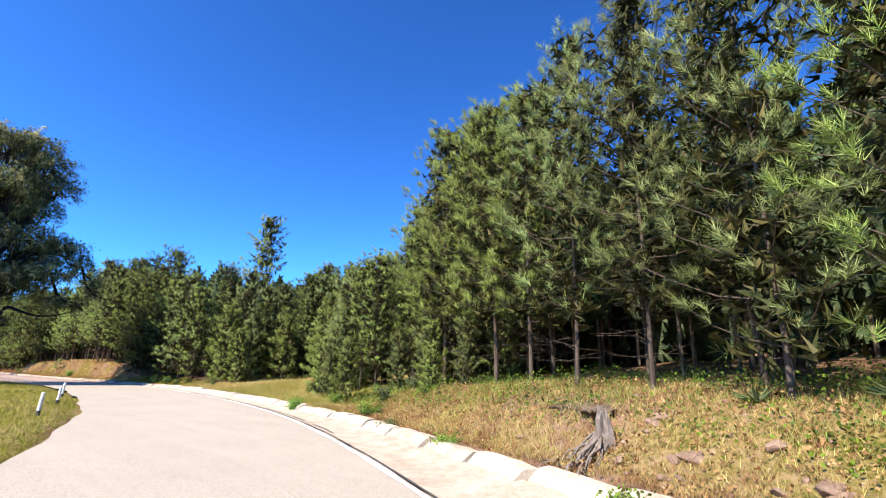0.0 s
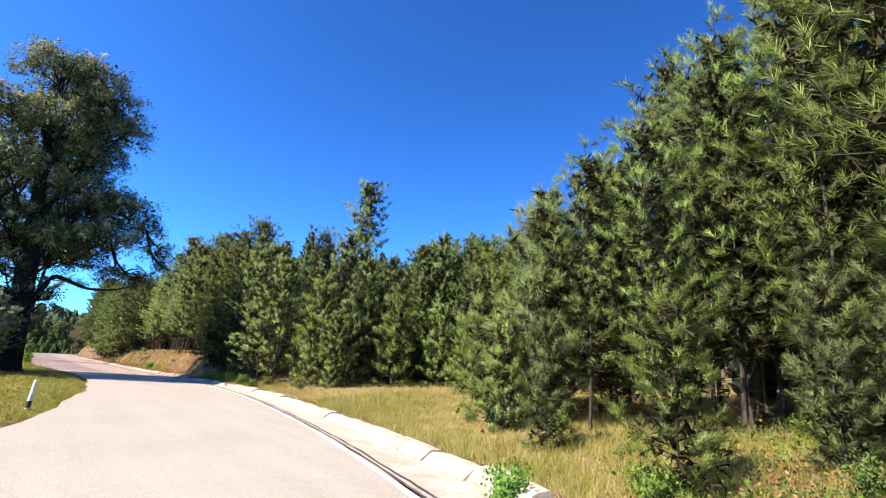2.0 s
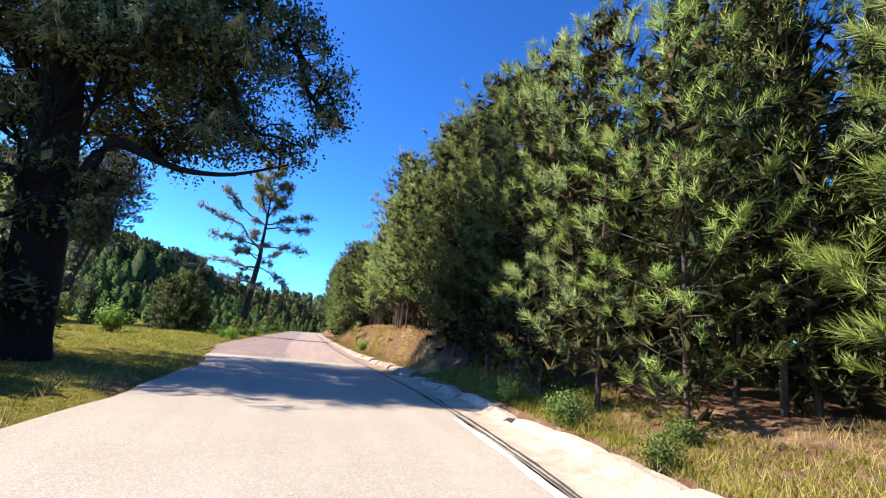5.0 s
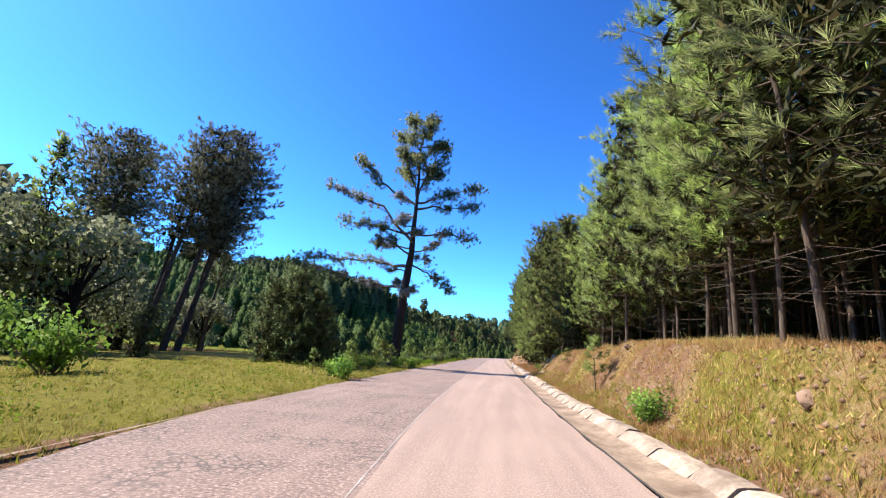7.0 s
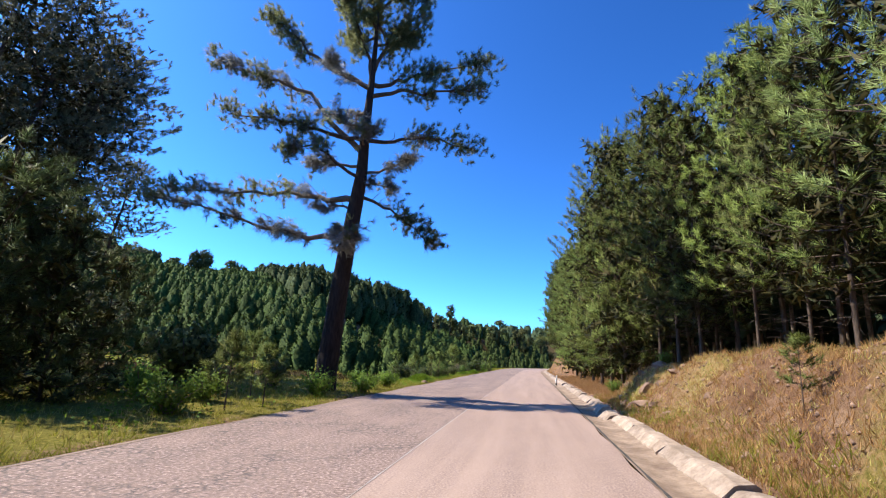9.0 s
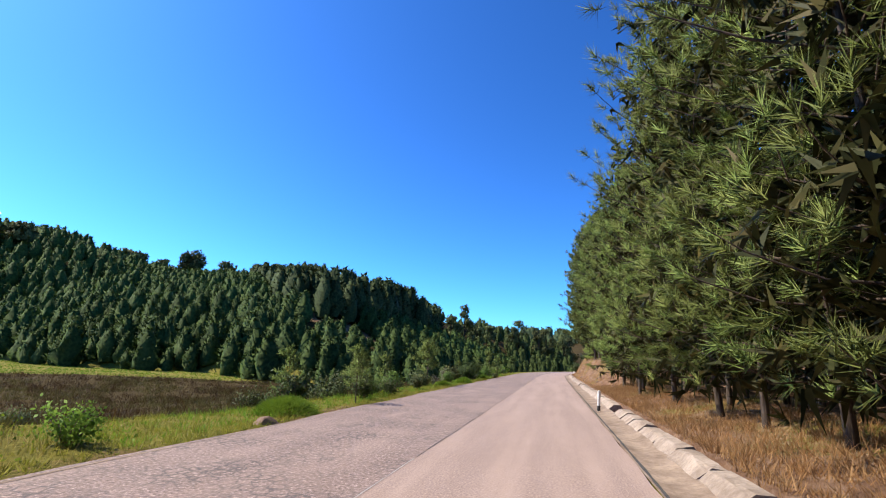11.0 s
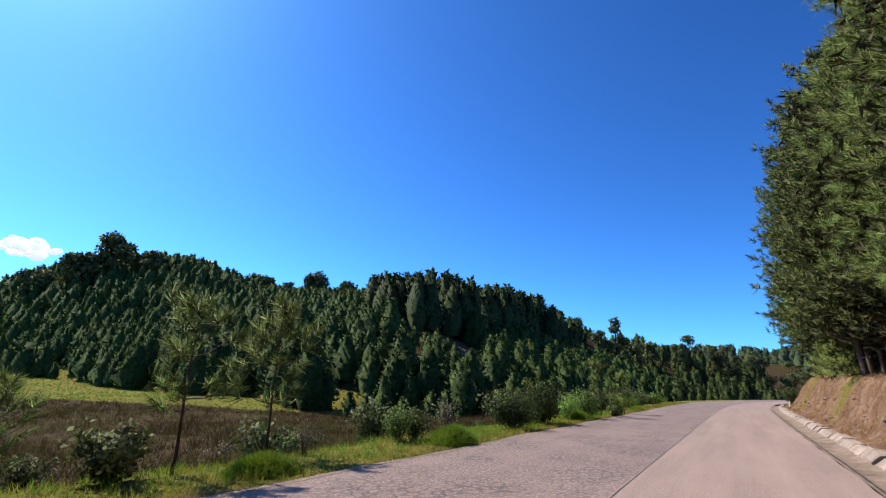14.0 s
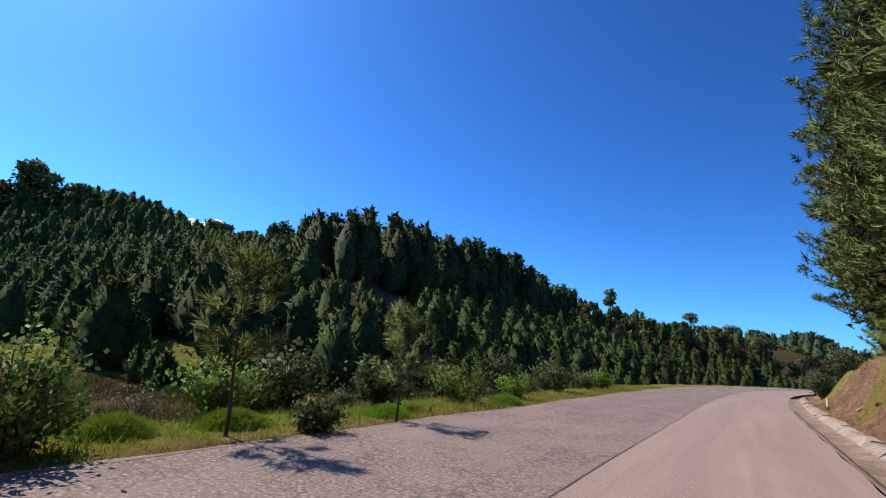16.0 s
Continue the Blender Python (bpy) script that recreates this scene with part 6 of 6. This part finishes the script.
def right_of(y0, y1, d0, d1):
    def place(r, n):
        y = r.uniform(y0, y1, n)
        d = d0 + (d1 - d0) * r.uniform(0, 1, n) ** 1.2
        return edge_right(y) + gutter_width(y) + 0.36 + d, y
    return place


def meadow(r, n):
    x, y = r.uniform(-95, -26, 4 * n), r.uniform(30, 66, 4 * n)
    k = (up_hill(x, y) < 0) & (-x > np.interp(y, [20, 40, 50, 60, 66], [60, 50, 41, 30, 24]))
    return x[k][:n], y[k][:n]


def marsh_place(r, n):
    x, y = r.uniform(-52, -6.5, 2 * n), r.uniform(15, 85, 2 * n)
    k = (-x < np.interp(y, [20, 40, 50, 60, 66], [58, 49, 40, 30, 24])) & (r.random(2 * n) < 0.55 + 0.5 * lumps(x, y, 0.5, 6.0))
    return x[k][:n], y[k][:n]


def marsh_patch(r, n):
    x, y = r.uniform(-40, -5.5, 3 * n), r.uniform(13, 85, 3 * n)
    k = (lumps(x, y, 0.42, 1.5) > -0.15) & (-x < np.interp(y, [20, 40, 50, 60, 66], [56, 47, 38, 28, 22]))
    return x[k][:n], y[k][:n]


grass("verge_grass", 9000, left_of(-64, 13, 0.12, 8), 0.17, 0.016, 7, GRASS, "short yellow-green grass on the verge", 1)
grass("verge_straw", 2200, left_of(-64, 13, 0.3, 9), 0.3, 0.012, 6, STRAW, "dry straw stalks among the verge grass", 2)
grass("verge_grass", 7500, left_of(13, 80, 0.1, 3.4), 0.2, 0.012, 8, GRASS, "rough grass at the road's edge", 3)
grass("lush_grass", 1300, left_of(13, 56, 0.5, 2.4), 0.26, 0.014, 8, LUSH, "bright lush grass at the road's edge", 4)
grass("clearing_straw", 9000, right_of(-58, -36, 0.05, 14), 0.33, 0.009, 8, STRAW, "dry yellow grass of the roadside clearing", 5)
grass("clearing_grass", 4200, right_of(-60, -44, 0.1, 5.0), 0.26, 0.009, 8, GRASS, "yellow-green grass at the clearing's edge", 18)
grass("bank_straw", 23000, right_of(-25, 11, 0.1, 3.6), 0.21, 0.0095, 6, RUST, "rust-brown dry grass on the bank", 6)
grass("bank_grass", 1800, right_of(-25, 11, 0.05, 0.7), 0.2, 0.014, 7, GRASS, "yellow-green grass at the foot of the bank", 17)
grass("bank_straw", 4200, right_of(-25, 11, 0.5, 3.8), 0.2, 0.009, 8, STRAW, "straw-coloured dry grass on the bank", 7)
grass("bank_straw", 7000, right_of(-80, -57, 0.15, 3.6), 0.2, 0.009, 8, RUST, "brown dry grass on the roadside bank", 8)
grass("bank_straw", 6000, right_of(-76, -57, 0.2, 3.6), 0.2, 0.0085, 8, STRAW, "dry brown grass on the roadside bank", 16)
grass("bank_grass", 1800, right_of(-80, -57, 1.2, 4.2), 0.22, 0.011, 7, SHRUB, "green weeds on top of the bank", 9)
grass("verge_grass", 2500, right_of(-38, -26, 0.1, 2.0), 0.22, 0.016, 7, GRASS, "grass at the shaded forest edge", 10)
grass("bank_straw", 3500, right_of(12, 36, 0.15, 3.0), 0.26, 0.013, 7, RUST, "rust-brown grass by the kerb", 11)
grass("bank_straw", 2200, right_of(36, 74, 0.15, 2.4), 0.2, 0.013, 6, RUST, "sparse brown grass on the red bank", 12)
grass("marsh_sedge", 12000, marsh_place, 0.62, 0.024, 7, SEDGE, "brown sedge of the marshy hollow", 13)
grass("marsh_grass", 8000, marsh_patch, 0.5, 0.02, 8, OLIVE, "yellow-green grass tussocks in the hollow", 14)
grass("meadow_grass", 7000, meadow, 0.22, 0.06, 5, LUSH, "bright green meadow strip under the plantation", 15)


def undergrowth(name, n, place, height, size, material, label, seed, clump=0.1):
    """Low weeds or dead leaves covering the ground in patches."""
    r = np.random.default_rng(seed)
    x, y = place(r, n)
    k = lumps(x, y, 1.3, seed) + 0.5 * lumps(x, y, 3.1, seed + 2.0) + 0.4 * r.normal(size=n) > clump
    x, y = x[k], y[k]
    p = np.column_stack([x, y, surface(x, y) + 0.01 + height * r.uniform(0, 1, len(x)) ** 1.5 * (0.6 + 0.4 * lumps(x, y, 2.0, seed))])
    return tagged(new(name, leafy(name, leaves(p, size, r, 0.1, unit(r.normal(size=p.shape) * 0.7 + [-0.3, 0, 0.8])), material)), label, "undergrowth", kind="stuff")


undergrowth("bank_weeds", 30000, right_of(-80, -57, 1.1, 4.8), 0.34, 0.045, SHRUB_GREEN, "low green weeds along the top of the bank", 51)
undergrowth("bank_weeds", 18000, right_of(-80, -56, 0.8, 5.5), 0.45, 0.05, LUSH, "yellow-green weeds at the foot of the pines", 52)
undergrowth("dead_leaves", 26000, right_of(-80, -57, 0.1, 3.4), 0.16, 0.045, RUST, "pale dead leaves and brush on the roadside bank", 53, -0.2)
undergrowth("dead_leaves", 12000, right_of(-25, 11, 0.15, 3.2), 0.08, 0.05, RUST, "brown dead leaves among the bank's dry grass", 54, -0.1)
undergrowth("bank_weeds", 7000, right_of(-25, 11, 2.0, 4.5), 0.2, 0.06, OLIVE, "olive weeds on the brow of the bank", 55)
undergrowth("verge_weeds", 14000, left_of(-24, 14, 0.5, 7), 0.25, 0.06, LUSH, "bright green weeds on the verge", 56, 0.25)


def turf_ledge(y0, y1, d0, d1, z):
    """An overhanging mat of turf and roots at the undercut brow of the bank."""
    r = np.random.default_rng(57)
    t = empty("turf_ledge", (back_of_kerb((y0 + y1) / 2) + d1, (y0 + y1) / 2, z))
    ys = np.linspace(y0, y1, 22)
    ex = np.array([back_of_kerb(q) for q in ys])
    wob = 0.14 * np.sin(ys * 7) + 0.08 * np.sin(ys * 23) + 0.07 * r.normal(size=22)
    rim = np.stack([ex + d1, ex + 0.6 * d1 + 0.4 * d0, ex + d0 + wob, ex + d0 + wob + 0.02, ex + 0.5 * d0 + 0.5 * d1, ex + d1], 1)
    hh = np.stack([z + 0.1 + 0 * ys, z + 0.07 + 0.03 * r.normal(size=22), z + 0.02 * r.normal(size=22), z - 0.07 + 0.02 * r.normal(size=22), z - 0.1 + 0.02 * r.normal(size=22), z - 0.12 + 0 * ys], 1)
    v = np.stack([rim, np.repeat(ys[:, None], 6, 1), hh], -1).reshape(-1, 3) - np.array(t.location)
    a, b = np.meshgrid(np.arange(21), np.arange(6), indexing="ij")
    f = np.stack([a * 6 + b, a * 6 + (b + 1) % 6, (a + 1) * 6 + (b + 1) % 6, (a + 1) * 6 + b], -1).reshape(-1, 4)
    part("turf", make_mesh("turf", v, f, TURF, True), t, "crumbling brown turf mat")
    for _ in range(34):
        q = r.uniform(y0 + 0.1, y1 - 0.1)
        o = np.array([back_of_kerb(q) + d0 + r.uniform(0.0, 0.15), q, z - 0.02]) - np.array(t.location)
        ln = r.uniform(0.12, 0.5)
        path = o + np.cumsum(np.vstack([[0, 0, 0], r.normal(size=(5, 3)) * 0.035 + [-0.012, 0, -ln / 5]]), 0)
        part("root", make_mesh("root", *tube(path, np.linspace(0.009, 0.002, 6) * r.uniform(0.5, 1.4), 5), TWIG, True), t)
    return tagged(t, "overhanging turf mat with dangling roots above an eroded hollow", "turf")


turf_ledge(-67.75, -66.75, 1.08, 2.0, 0.8)


def tussock(x, y, w, h, seed):
    r = np.random.default_rng(seed)
    a, s = r.uniform(0, 6.3, 600), r.uniform(0, 1, 600) ** 0.5
    p = np.column_stack([np.cos(a) * s * w / 2 * 0.8, np.sin(a) * s * w / 2, h * 0.45 * (1 - s * s)])
    d = unit(np.column_stack([np.cos(a) * s, np.sin(a) * s, 1.1 - 0.3 * s]))
    v, f = blades(p, d, 9, h * 0.42, 0.012, 0.6, r, 0.25)
    ob = new("grass_tussock", make_mesh("grass_tussock", v, f, LUSH))
    ob.matrix_basis = pose(x, y, gz_at(x, y) - 0.04)
    return tagged(ob, "bright green mound of long grass at the road's edge", "grass", "grass mounds")


for k, (x, y, w, h) in enumerate([(-4.3, 17.6, 1.5, 0.62), (-3.9, 37.4, 0.9, 0.62), (-4.2, 47.2, 1.5, 0.55), (-4.2, 33.0, 0.9, 0.45), (-4.5, 50.4, 0.9, 0.4), (-4.6, 49.0, 0.8, 0.4), (-4.1, 53.2, 0.9, 0.35), (-4.0, 58.0, 1.0, 0.4)]):
    tussock(x, y, w, h, 600 + k)
